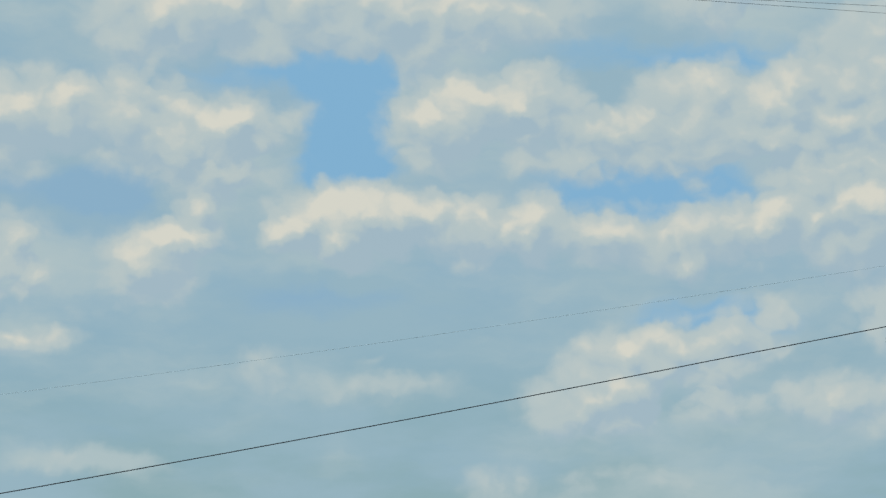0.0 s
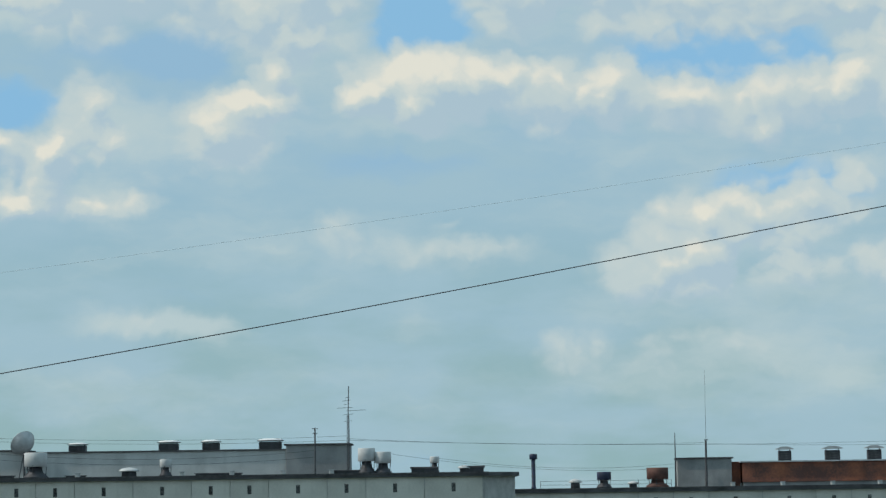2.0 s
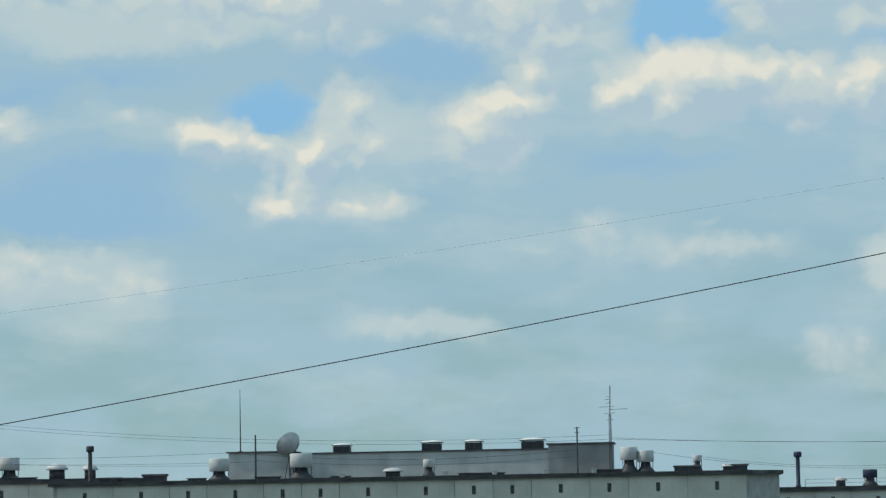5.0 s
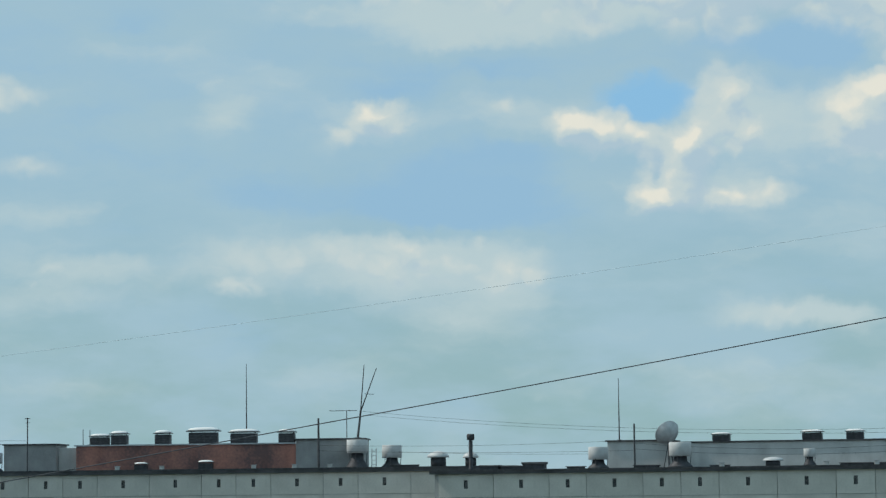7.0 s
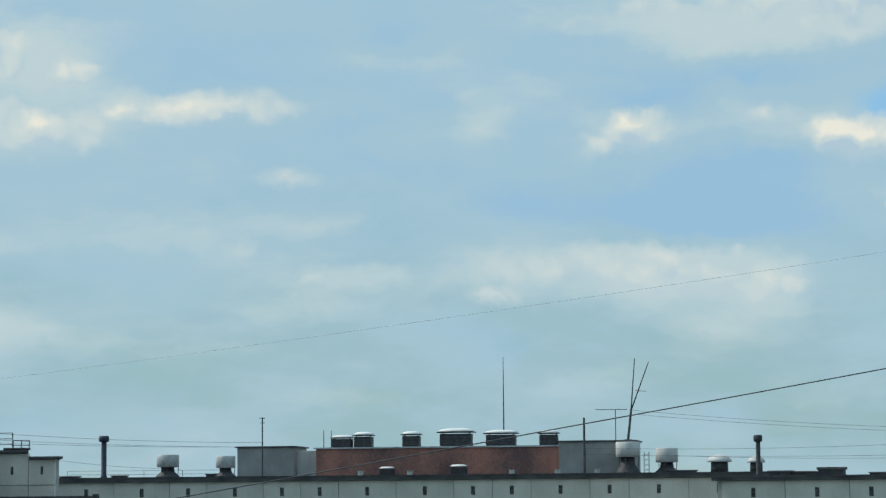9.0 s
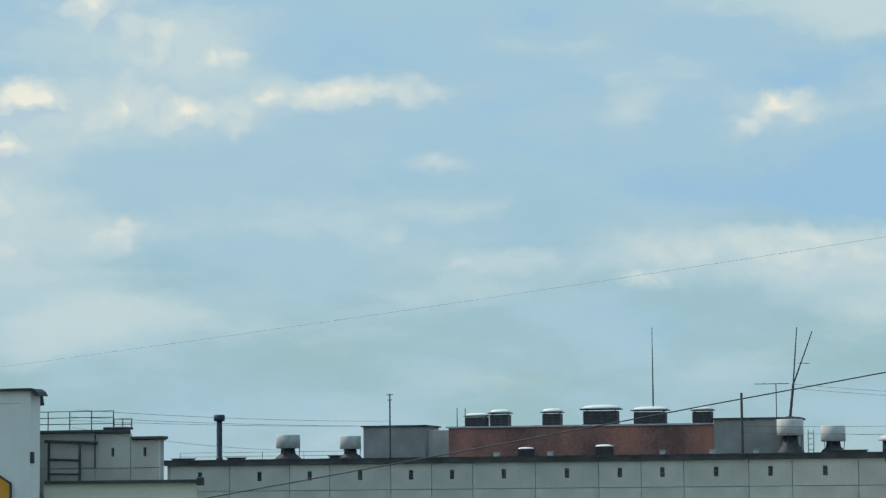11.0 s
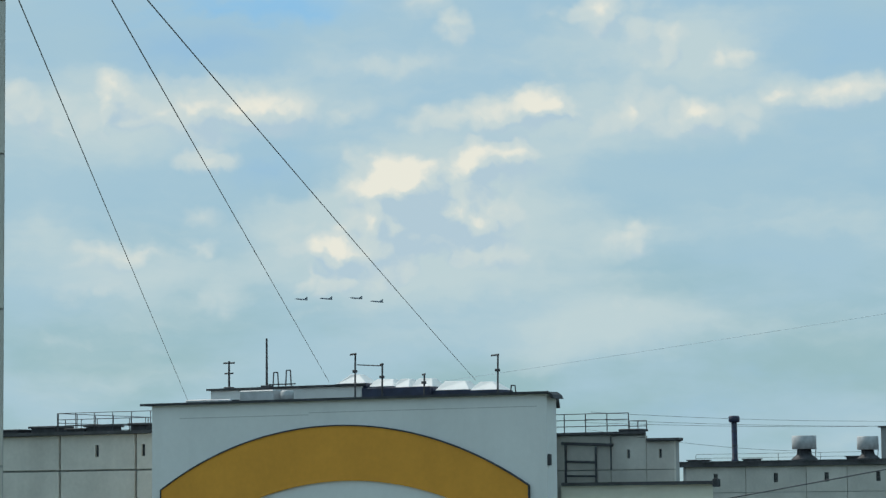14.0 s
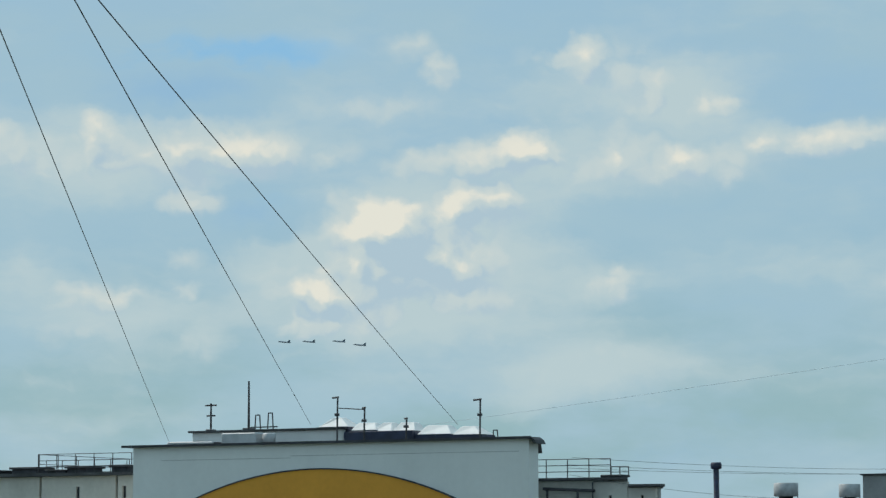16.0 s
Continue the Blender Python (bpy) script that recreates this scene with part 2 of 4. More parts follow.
sheet(-19.62, 4.60, 0.66, 0.57, 0.35)
sheet(-22.96, 3.48, 2.07, 0.57, 0.3)
sheet(-16.64, 3.37, 1.41, 0.48, 0.35)
heap(-16.01, 9.83, 1.73, 0.40, 0.28)
sheet(-15.37, 9.72, 2.81, 0.67, 0.3)
heap(-14.46, 10.59, 0.52, 0.60, 0.6)
heap(-15.09, 11.16, 0.87, 0.50, 0.28)
heap(-12.48, 8.87, 0.95, 0.70, 0.7)
heap(-14.29, 8.57, 1.47, 0.60, 0.5)
heap(-13.38, 8.81, 0.95, 0.60, 0.28)
sheet(-20.25, 10.05, 2.48, 0.57, -0.4)
gap(-19.86, 10.93, 5.30, 0.76, 0.4)
gap(-18.34, 7.52, 1.99, 0.76, 0.4)
sheet(-6.69, 8.90, 2.63, 0.67, 0.3)
heap(-10.55, 5.94, 0.69, 0.65, 0.21)
sheet(-10.84, 4.07, 3.15, 0.67, 0.3)
sheet(-10.81, 5.84, 0.83, 0.67, 0.3)
sheet(-16.11, 6.11, 3.72, 2.29, 0.3)

# thin cloud round the heaps
sheet(15.76, 13.81, 3.97, 2.67, 0.18)
sheet(18.87, 13.95, 5.15, 3.15, 0.20)
sheet(21.81, 13.85, 4.42, 3.02, 0.18)
sheet(24.16, 13.74, 3.83, 1.91, 0.12)
sheet(28.65, 14.00, 3.68, 2.29, 0.14)
sheet(12.77, 11.79, 3.24, 2.77, 0.18)
sheet(15.13, 11.54, 3.39, 3.34, 0.18)
sheet(17.50, 11.48, 3.53, 1.81, 0.16)
sheet(16.86, 10.51, 3.24, 3.24, 0.12)
sheet(12.28, 10.94, 3.24, 2.86, 0.10)
sheet(16.29, 8.76, 2.21, 1.34, 0.18)
sheet(16.61, 9.40, 1.03, 0.86, 0.14)
sheet(15.53, 8.25, 2.50, 2.67, 0.12)
sheet(12.68, 8.59, 2.36, 2.29, 0.10)
sheet(22.04, 11.50, 2.65, 3.24, 0.20)
sheet(23.86, 11.71, 3.83, 2.86, 0.20)
sheet(26.24, 11.03, 2.50, 1.91, 0.16)
sheet(28.07, 11.78, 3.09, 3.34, 0.20)
sheet(30.18, 11.72, 2.36, 3.05, 0.18)
sheet(32.37, 12.43, 3.83, 4.20, 0.20)
sheet(25.39, 10.32, 5.01, 1.34, 0.10)
sheet(29.19, 10.80, 5.15, 2.86, 0.10)
sheet(32.36, 10.67, 3.68, 2.86, 0.12)
sheet(19.30, 9.21, 2.36, 2.19, 0.18)
sheet(20.20, 9.14, 2.65, 2.67, 0.20)
sheet(21.56, 9.16, 2.80, 2.10, 0.16)
sheet(23.04, 9.15, 1.47, 1.81, 0.14)
sheet(24.20, 9.03, 1.47, 2.19, 0.20)
sheet(25.61, 8.76, 2.06, 1.91, 0.16)
sheet(27.15, 8.70, 2.65, 2.19, 0.16)
sheet(28.94, 8.82, 3.24, 2.29, 0.14)
sheet(31.68, 9.34, 5.15, 3.24, 0.20)
sheet(32.27, 8.58, 3.68, 3.63, 0.14)
sheet(18.53, 8.81, 1.18, 1.15, 0.14)
sheet(23.16, 8.48, 2.94, 1.72, 0.12)
sheet(19.81, 8.57, 1.18, 1.53, 0.14)
sheet(26.19, 6.01, 2.94, 2.39, 0.16)
sheet(27.91, 6.19, 3.39, 2.29, 0.14)
sheet(29.38, 6.80, 2.06, 2.00, 0.10)
sheet(26.10, 5.09, 4.86, 2.29, 0.12)
sheet(31.51, 4.86, 2.80, 2.19, 0.12)
sheet(32.07, 6.68, 2.50, 1.91, 0.10)
sheet(8.69, 8.28, 1.18, 1.15, 0.16)
sheet(9.58, 8.09, 1.77, 1.62, 0.20)
sheet(10.59, 7.91, 1.18, 1.15, 0.16)
sheet(11.67, 7.68, 1.32, 1.53, 0.16)
sheet(11.23, 7.01, 1.77, 2.10, 0.14)
sheet(10.62, 6.44, 1.10, 0.95, 0.16)
sheet(12.37, 6.51, 3.24, 1.15, 0.10)
sheet(4.72, 8.46, 1.77, 1.15, 0.14)
sheet(-5.07, 8.90, 4.86, 1.11, 0.11)
sheet(-22.22, 8.81, 1.62, 1.81, 0.16)
sheet(-19.99, 8.77, 3.83, 2.00, 0.14)
sheet(-18.59, 8.75, 2.36, 1.62, 0.10)
sheet(-20.09, 7.57, 1.69, 0.86, 0.12)
sheet(-16.06, 6.94, 1.96, 2.56, 0.22)
sheet(-15.46, 7.14, 1.62, 1.76, 0.18)
sheet(-14.14, 7.35, 1.84, 1.85, 0.18)
sheet(-12.95, 7.44, 2.36, 1.30, 0.12)
sheet(-15.53, 6.38, 2.36, 2.10, 0.14)
sheet(-14.19, 6.15, 2.21, 1.87, 0.16)
sheet(-17.58, 5.39, 2.06, 2.14, 0.14)
sheet(-16.31, 5.42, 2.94, 1.91, 0.12)
sheet(-14.39, 5.31, 2.65, 1.34, 0.10)
sheet(-15.21, 6.71, 1.62, 2.96, 0.10)
sheet(-24.36, 8.63, 2.50, 1.72, 0.12)
sheet(-22.43, 5.33, 1.84, 0.95, 0.12)
sheet(-21.39, 5.39, 1.47, 0.95, 0.12)
sheet(-12.48, 8.72, 1.62, 1.34, 0.14)
sheet(-14.29, 8.42, 2.50, 1.15, 0.10)


def total(rows, start, steep=1.0):
    """The sum of all lumps at a place of the sky; it is carried along as the third number."""
    v0 = wvec("MULTIPLY", start, (1, 1, 0))
    for az, el, ra, re, weight in rows:
        v = wvec("MULTIPLY_ADD", v0, (1 / ra, 1 / re, 0), (-az / ra, -el / re, 0))
        if steep != 1.0:
            v = wvec("MAXIMUM", v, wvec("MULTIPLY", v, (1.0, steep, 1.0)))
        g = wnode("ShaderNodeTexGradient", gradient_type="SPHERICAL")
        wt.links.new(v, g.inputs[0])
        v0 = wvec("MULTIPLY_ADD", g.outputs[1], (0, 0, weight), v0)
    n = wnode("ShaderNodeSeparateXYZ")
    wt.links.new(v0, n.inputs[0])
    return n.outputs[2]


def billow(vec):
    """Rounded lumps broken up by a soft noise, about zero."""
    n = wnode("ShaderNodeTexVoronoi")
    n.inputs["Scale"].default_value = 1.5
    n.inputs["Detail"].default_value = 1.5
    n.inputs["Roughness"].default_value = 0.45
    wt.links.new(vec, n.inputs["Vector"])
    lumps = wmath("MULTIPLY_ADD", n.outputs["Distance"], -0.5, 0.24)
    return wmath("ADD", wmath("MULTIPLY_ADD", wnoise(vec, 0.8, 5.0, 0.5), 0.9, -0.45), lumps)


def density(vec):
    """Thickness of the heaped cloud: the lumps, eaten into by a noise where they are thin."""
    d = total(heaps, vec, 1.38)
    b = billow(wvec("MULTIPLY", vec, (0.8, 1.0, 0)))
    torn = wmath("MULTIPLY_ADD", wstep(thin, 0.1, 0.8), 0.5, 0.16)
    d = wmath("MULTIPLY_ADD", wmath("MAXIMUM", thin, 0.0), 0.12, d)
    return wmath("MULTIPLY_ADD", b, wmath("MULTIPLY_ADD", wstep(d, 0.0, 0.5), 0.58, torn), d)


TO_SUN = (-0.2, 0.42, 0)
thin = total(soft, warped)
here = density(warped)
sunward = density(wvec("ADD", warped, TO_SUN))
holes = total(gaps, warped)
broad = wnoise(wvec("MULTIPLY", flat, (0.4, 1.0, 1.0)), 0.45, 5.0, 0.55)
wisps = wnoise(wvec("ADD", wvec("MULTIPLY", warped, (0.3, 1.0, 0)), (31.0, 7.0, 0)), 0.6, 5.0, 0.55)
mottle = wmath("MULTIPLY_ADD", wisps, 1.9, -0.95)

sky = wnode("ShaderNodeTexSky")
sky.sky_type, sky.sun_disc, sky.sun_elevation, sky.sun_rotation = "NISHITA", False, SUN_EL, SUN_AZ
sky.air_density, sky.dust_density = 1.0, 1.2
clear = wvec("MULTIPLY", sky.outputs[0], (0.075, 0.075, 0.075))
haze = wmix(wstep(height, 0.5, 9.0), srgb(148, 184, 189), srgb(158, 194, 214))
tone = wmix(wstep(broad, 0.36, 0.62), haze, srgb(163, 196, 211))
base = wmix(0.08, tone, clear)
veil = wmath("ADD", thin, mottle)
pale = wmix(wmath("MULTIPLY", wstep(veil, -0.05, 0.8), 0.9), base, srgb(189, 208, 211))
dim = wmix(wmath("MULTIPLY", wstep(wmath("MULTIPLY", veil, -1.0), 0.05, 0.85), 0.9), pale, srgb(147, 187, 215))
blue = wmix(wmath("MULTIPLY", wstep(wmath("MULTIPLY_ADD", mottle, wstep(holes, 0.0, 0.3), holes), 0.05, 0.6), 0.97), dim, srgb(138, 189, 225))
cover = wmath("MULTIPLY", wstep(here, 0.0, 0.3), 0.93)
facing = wmath("SUBTRACT", here, sunward)
body = wmix(wstep(facing, -0.35, 0.12), srgb(174, 198, 211), srgb(196, 211, 212))
body = wmix(wmath("MULTIPLY", wstep(facing, 0.08, 0.6), wstep(here, 0.1, 0.75)), body, srgb(233, 231, 217))
final = wmix(cover, blue, body)
back = wnode("ShaderNodeBackground")
back.inputs["Strength"].default_value = 1.0
wt.links.new(final, back.inputs[0])
wo = wnode("ShaderNodeOutputWorld")
wt.links.new(back.outputs[0], wo.inputs[0])

sun = new("sun", bpy.data.lights.new("sun", "SUN"))
sun.data.energy, sun.data.angle, sun.data.color = 2.6, radians(0.6), (1.0, 0.95, 0.86)
sun_way = Vector((math.sin(SUN_AZ) * math.cos(SUN_EL), math.cos(SUN_AZ) * math.cos(SUN_EL), math.sin(SUN_EL)))
sun.matrix_world = look(sun_way * 300, (0, 0, 0))


# ---- materials ----
def material(name, colour, rough=0.8, metal=0.0, spread=0.12, scale=1.2, bump=0.15, second=None, streak=0.0, per_piece=0.0, contrast=1.0):
    """Colour broken up by a broad stain and a fine grain, with relief; streaks run down the surface."""
    m = bpy.data.materials.new(name)
    m.use_nodes = True
    t = m.node_tree
    p = t.nodes["Principled BSDF"]
    p.inputs["Roughness"].default_value, p.inputs["Metallic"].default_value = rough, metal

    def node(kind, **sets):
        return made(t, kind, **sets)

    def link(a, b):
        t.links.new(a, b)

    co = node("ShaderNodeTexCoord").outputs["Object"]
    big = node("ShaderNodeTexNoise")
    big.inputs["Scale"].default_value, big.inputs["Detail"].default_value = scale, 5
    link(co, big.inputs["Vector"])
    fine = node("ShaderNodeTexNoise")
    fine.inputs["Scale"].default_value, fine.inputs["Detail"].default_value = scale * 14, 4
    link(co, fine.inputs["Vector"])
    mixv = node("ShaderNodeMath", operation="MULTIPLY_ADD")
    link(fine.outputs[0], mixv.inputs[0])
    mixv.inputs[1].default_value = 0.35
    link(big.outputs[0], mixv.inputs[2])
    ramp = node("ShaderNodeMapRange")
    ramp.inputs["From Min"].default_value, ramp.inputs["From Max"].default_value = 0.7 - 0.25 / contrast, 0.7 + 0.25 / contrast
    link(mixv.outputs[0], ramp.inputs["Value"])
    fac = ramp.outputs[0]
    dark = tuple(c * (1 - spread * 2.0) for c in colour) if second is None else second
    light = tuple(min(0.95, c * (1 + spread)) for c in colour)
    col = node("ShaderNodeMix", data_type="RGBA")
    link(fac, col.inputs[0])
    col.inputs[6].default_value, col.inputs[7].default_value = (*dark, 1), (*light, 1)
    shade = col.outputs[2]
    if streak:
        mp = node("ShaderNodeMapping")
        mp.inputs["Scale"].default_value = (0.55, 0.55, 0.1)
        link(co, mp.inputs["Vector"])
        st = node("ShaderNodeTexNoise")
        st.inputs["Scale"].default_value, st.inputs["Detail"].default_value = 1.6, 5
        link(mp.outputs[0], st.inputs["Vector"])
        sr = node("ShaderNodeMapRange")
        sr.inputs["From Min"].default_value, sr.inputs["From Max"].default_value = 0.48, 0.72
        sr.inputs["To Max"].default_value = streak
        link(st.outputs[0], sr.inputs["Value"])
        mx = node("ShaderNodeMix", data_type="RGBA")
        link(sr.outputs[0], mx.inputs[0])
        link(shade, mx.inputs[6])
        mx.inputs[7].default_value = (*(c * 0.45 for c in colour), 1)
        shade = mx.outputs[2]
    if per_piece:
        info = node("ShaderNodeObjectInfo")
        hv = node("ShaderNodeHueSaturation")
        mr = node("ShaderNodeMapRange")
        mr.inputs["To Min"].default_value, mr.inputs["To Max"].default_value = 1 - per_piece, 1 + per_piece
        link(info.outputs["Random"], mr.inputs["Value"])
        link(mr.outputs[0], hv.inputs["Value"])
        link(shade, hv.inputs["Color"])
        shade = hv.outputs[0]
    link(shade, p.inputs["Base Color"])
    if bump:
        b = node("ShaderNodeBump")
        b.inputs["Strength"].default_value, b.inputs["Distance"].default_value = bump, 0.02
        link(mixv.outputs[0], b.inputs["Height"])
        link(b.outputs[0], p.inputs["Normal"])
    return m


CONCRETE = material("concrete_panel", (0.68, 0.65, 0.585), 0.9, spread=0.1, scale=0.5, streak=0.25, per_piece=0.05)
JOINT = material("joint_mortar", (0.429, 0.429, 0.416), 0.95, scale=2)
RENDER_WHITE = material("white_render", (0.8, 0.81, 0.79), 0.9, spread=0.04, scale=0.35, streak=0.12)
PENT_GREY = material("grey_brick_paint", (0.33, 0.335, 0.33), 0.9, spread=0.14, scale=0.8, streak=0.3)
PENT_WHITE = material("whitewashed_brick", (0.56, 0.57, 0.55), 0.9, spread=0.1, scale=0.7, streak=0.35)
RED = material("weathered_red_paint", (0.33, 0.145, 0.11), 0.85, spread=0.35, scale=0.38, second=(0.16, 0.095, 0.09), streak=0.4, contrast=1.8)
RUST = material("rusty_brown_paint", (0.3, 0.105, 0.055), 0.8, spread=0.3, scale=0.5, second=(0.13, 0.06, 0.048), streak=0.4, contrast=1.8)
DARK_RUST = material("dark_rust", (0.14, 0.065, 0.05), 0.8, spread=0.3, scale=1.5)
OCHRE = material("ochre_render", (0.8, 0.36, 0.045), 0.85, spread=0.06, scale=0.6, streak=0.12)
FELT = material("roofing_felt", (0.1, 0.1, 0.103), 0.9, spread=0.3, scale=0.8)
TIN = material("galvanised_sheet", (0.5, 0.52, 0.53), 0.55, 0.2, spread=0.15, scale=2.5, bump=0.05)
WHITE_TIN = material("white_painted_sheet", (0.6, 0.61, 0.6), 0.55, spread=0.1, scale=2.0, streak=0.3, bump=0.05)
DARK_TIN = material("dark_sheet", (0.055, 0.058, 0.066), 0.65, 0.1, spread=0.3, scale=3, bump=0.05)
BLUE_TIN = material("dark_blue_paint", (0.03, 0.04, 0.085), 0.55, spread=0.3, scale=3, bump=0.05)
IRON = material("weathered_iron", (0.09, 0.09, 0.096), 0.7, 0.2, spread=0.3, scale=5, bump=0.05)
WIRE = material("cable_sheath", (0.035, 0.035, 0.04), 0.6, spread=0.2, scale=4, bump=0)
WIRE_MID = material("worn_cable_sheath", (0.09, 0.095, 0.105), 0.6, spread=0.2, scale=4, bump=0)
WIRE_FAINT = material("bare_grey_wire", (0.7, 0.8, 0.85), 0.6, spread=0.1, scale=4, bump=0)
WIRE_PALE = material("grey_cable", (0.3, 0.32, 0.34), 0.6, spread=0.2, scale=4, bump=0)
HOOD = material("bright_white_sheet", (0.82, 0.82, 0.8), 0.6, spread=0.06, scale=2.0, bump=0.05)
TOWER = material("pale_cream_render", (0.86, 0.82, 0.7), 0.9, spread=0.05, scale=0.4, streak=0.1)
BLIND = material("pale_blind_behind_glass", (0.42, 0.45, 0.42), 0.25, spread=0.15, scale=0.8, bump=0)
FRAME_PAINT = material("white_window_paint", (0.75, 0.76, 0.75), 0.5, spread=0.05, scale=3, bump=0)
JET = material("jet_grey_paint", (0.2, 0.24, 0.29), 0.45, 0.1, spread=0.15, scale=0.4, bump=0)
GROUND = material("ground_asphalt_and_grass", (0.07, 0.075, 0.06), 0.95, spread=0.4, scale=0.03, second=(0.04, 0.06, 0.03))
GLASS = material("window_glass", (0.03, 0.035, 0.04), 0.08, spread=0.2, scale=0.4, bump=0)


# ---- builders ----
def add_box(bm, x0, x1, y0, y1, z0, z1):
    vs = [bm.verts.new((x, y, z)) for z in (z0, z1) for y in (y0, y1) for x in (x0, x1)]
    for f in ((0, 2, 3, 1), (4, 5, 7, 6), (0, 1, 5, 4), (2, 6, 7, 3), (0, 4, 6, 2), (1, 3, 7, 5)):
        bm.faces.new([vs[i] for i in f])


def boxes(*rows, bevel=0.0):
    bm = bmesh.new()
    for r in rows:
        add_box(bm, *r)
    if bevel:
        bmesh.ops.bevel(bm, geom=list(bm.edges), offset=bevel, segments=1, affect="EDGES")
    return bm


def add_tube(bm, a, b, ra, rb=None, sides=8, caps=True):
    a, b = Vector(a), Vector(b)
    rb = ra if rb is None else rb
    q = (b - a).to_track_quat("Z", "Y")
    rings = []
    for c, r in ((a, ra), (b, rb)):
        rings.append([bm.verts.new(c + q @ Vector((r * math.cos(k * math.tau / sides), r * math.sin(k * math.tau / sides), 0))) for k in range(sides)])
    for k in range(sides):
        bm.faces.new((rings[0][k], rings[0][(k + 1) % sides], rings[1][(k + 1) % sides], rings[1][k]))
    if caps:
        bm.faces.new(rings[0][::-1])
        bm.faces.new(rings[1])


def tubes(*rows, sides=8):
    bm = bmesh.new()
    for r in rows:
        add_tube(bm, *r, sides=sides)
    return bm


def lathe(profile, sides=20):
    """A turned shape from (radius, height) steps."""
    bm = bmesh.new()
    rings = [[bm.verts.new((r * math.cos(k * math.tau / sides), r * math.sin(k * math.tau / sides), z)) for k in range(sides)] for r, z in profile]
    for a, b in zip(rings, rings[1:]):
        for k in range(sides):
            f = bm.faces.new((a[k], a[(k + 1) % sides], b[(k + 1) % sides], b[k]))
            f.smooth = True
    bm.faces.new(rings[0][::-1])
    bm.faces.new(rings[-1])
    return bm


def prism(outline, y0, y1):
    """An outline in x and z, given depth in y."""
    bm = bmesh.new()
    a = [bm.verts.new((x, y0, z)) for x, z in outline]
    b = [bm.verts.new((x, y1, z)) for x, z in outline]
    n = len(outline)
    bm.faces.new(a)
    bm.faces.new(b[::-1])
    for k in range(n):
        bm.faces.new((a[k], b[k], b[(k + 1) % n], a[(k + 1) % n]))
    return bm


def slab(outline, z0, z1):
    """An outline in x and y, given height in z."""
    bm = bmesh.new()
    a = [bm.verts.new((x, y, z0)) for x, y in outline]
    b = [bm.verts.new((x, y, z1)) for x, y in outline]
    n = len(outline)
    bm.faces.new(a[::-1])
    bm.faces.new(b)
    for k in range(n):
        bm.faces.new((a[k], a[(k + 1) % n], b[(k + 1) % n], b[k]))
    return bm


def mesh(name, bm, mat):
    bmesh.ops.recalc_face_normals(bm, faces=bm.faces)
    me = bpy.data.meshes.new(name)
    bm.to_mesh(me)
    bm.free()
    me.materials.append(mat)
    return me


def part(name, bm, mat, parent, label="", at=None):
    ob = new(name, bm if isinstance(bm, bpy.types.Mesh) else mesh(name, bm, mat))
    ob.parent = parent
    if at is not None:
        ob.matrix_basis = at
    return tagged(ob, label)


def thing(name, m, label, category, group="", kind=""):
    ob = new(name)
    ob.empty_display_size = 0.3
    ob.matrix_basis = m
    return tagged(ob, label, category, group, kind)


def place(x, y, heading):
    return Matrix.Translation((x, y, 0)) @ Matrix.Rotation(heading, 4, "Z")


AT_A = place(19.53, 172.18, -0.3557)
AT_B = place(-19.01, 190.97, -0.1677)
LATE = Vector((1.14, 34.74, EYE))       # where the lens ends up
AT_C = Matrix.Translation(LATE) @ Matrix.Scale(1.7, 4) @ Matrix.Translation(-LATE) @ place(-27.06, 107.14, -0.22)
AT_D = place(70.0, 172.0, -0.42)


def on(block, u, v, z, turn_deg=0.0):
    """A place by a block's own axes: along the front, back from it, and over the eye's level."""
    return block @ pose(u, v, EYE + z, 0, 0, turn_deg)


# ---- ground ----
bm = bmesh.new()
bmesh.ops.create_grid(bm, x_segments=40, y_segments=40, size=4200)
tagged(part("ground", bm, GROUND, None), "dark asphalt and grass ground between the apartment blocks", "ground", kind="structure")

# ---- apartment blocks of panels ----
WIN_W, WIN_H = 1.45, 1.45
window_meshes = {}


def window_parts():
    fr = 0.07
    w, h = WIN_W, WIN_H
    f = boxes((-w / 2, -w / 2 + fr, 0, 0.08, 0, h), (w / 2 - fr, w / 2, 0, 0.08, 0, h), (-w / 2 + fr, w / 2 - fr, 0, 0.08, 0, fr),
              (-w / 2 + fr, w / 2 - fr, 0, 0.08, h - fr, h), (0.12, 0.19, 0.003, 0.077, fr, h - fr))
    g = boxes((-w / 2 + fr, w / 2 - fr, 0.03, 0.05, fr, h - fr))
    s = boxes((-w / 2 - 0.05, w / 2 + 0.05, -0.12, 0.0, -0.05, -0.01))
    return mesh("window_frame", f, FRAME_PAINT), mesh("pane", g, GLASS), mesh("sill", s, TIN)


WFRAME, WPANE, WSILL = window_parts()


def panel_mesh(width, height, hole=None, gap_w=0.018, proud=0.12):
    """A wall panel with bevelled edges and, where it has one, an opening right through."""
    x0, x1, z0, z1 = -width / 2 + gap_w, width / 2 - gap_w, gap_w, height - gap_w
    if hole is None:
        return mesh("panel", boxes((x0, x1, 0, proud, z0, z1), bevel=0.015), CONCRETE)
    a, b, c, d = hole
    return mesh("panel", boxes((x0, a, 0, proud, z0, z1), (b, x1, 0, proud, z0, z1), (a, b, 0, proud, z0, c), (a, b, 0, proud, d, z1)), CONCRETE)


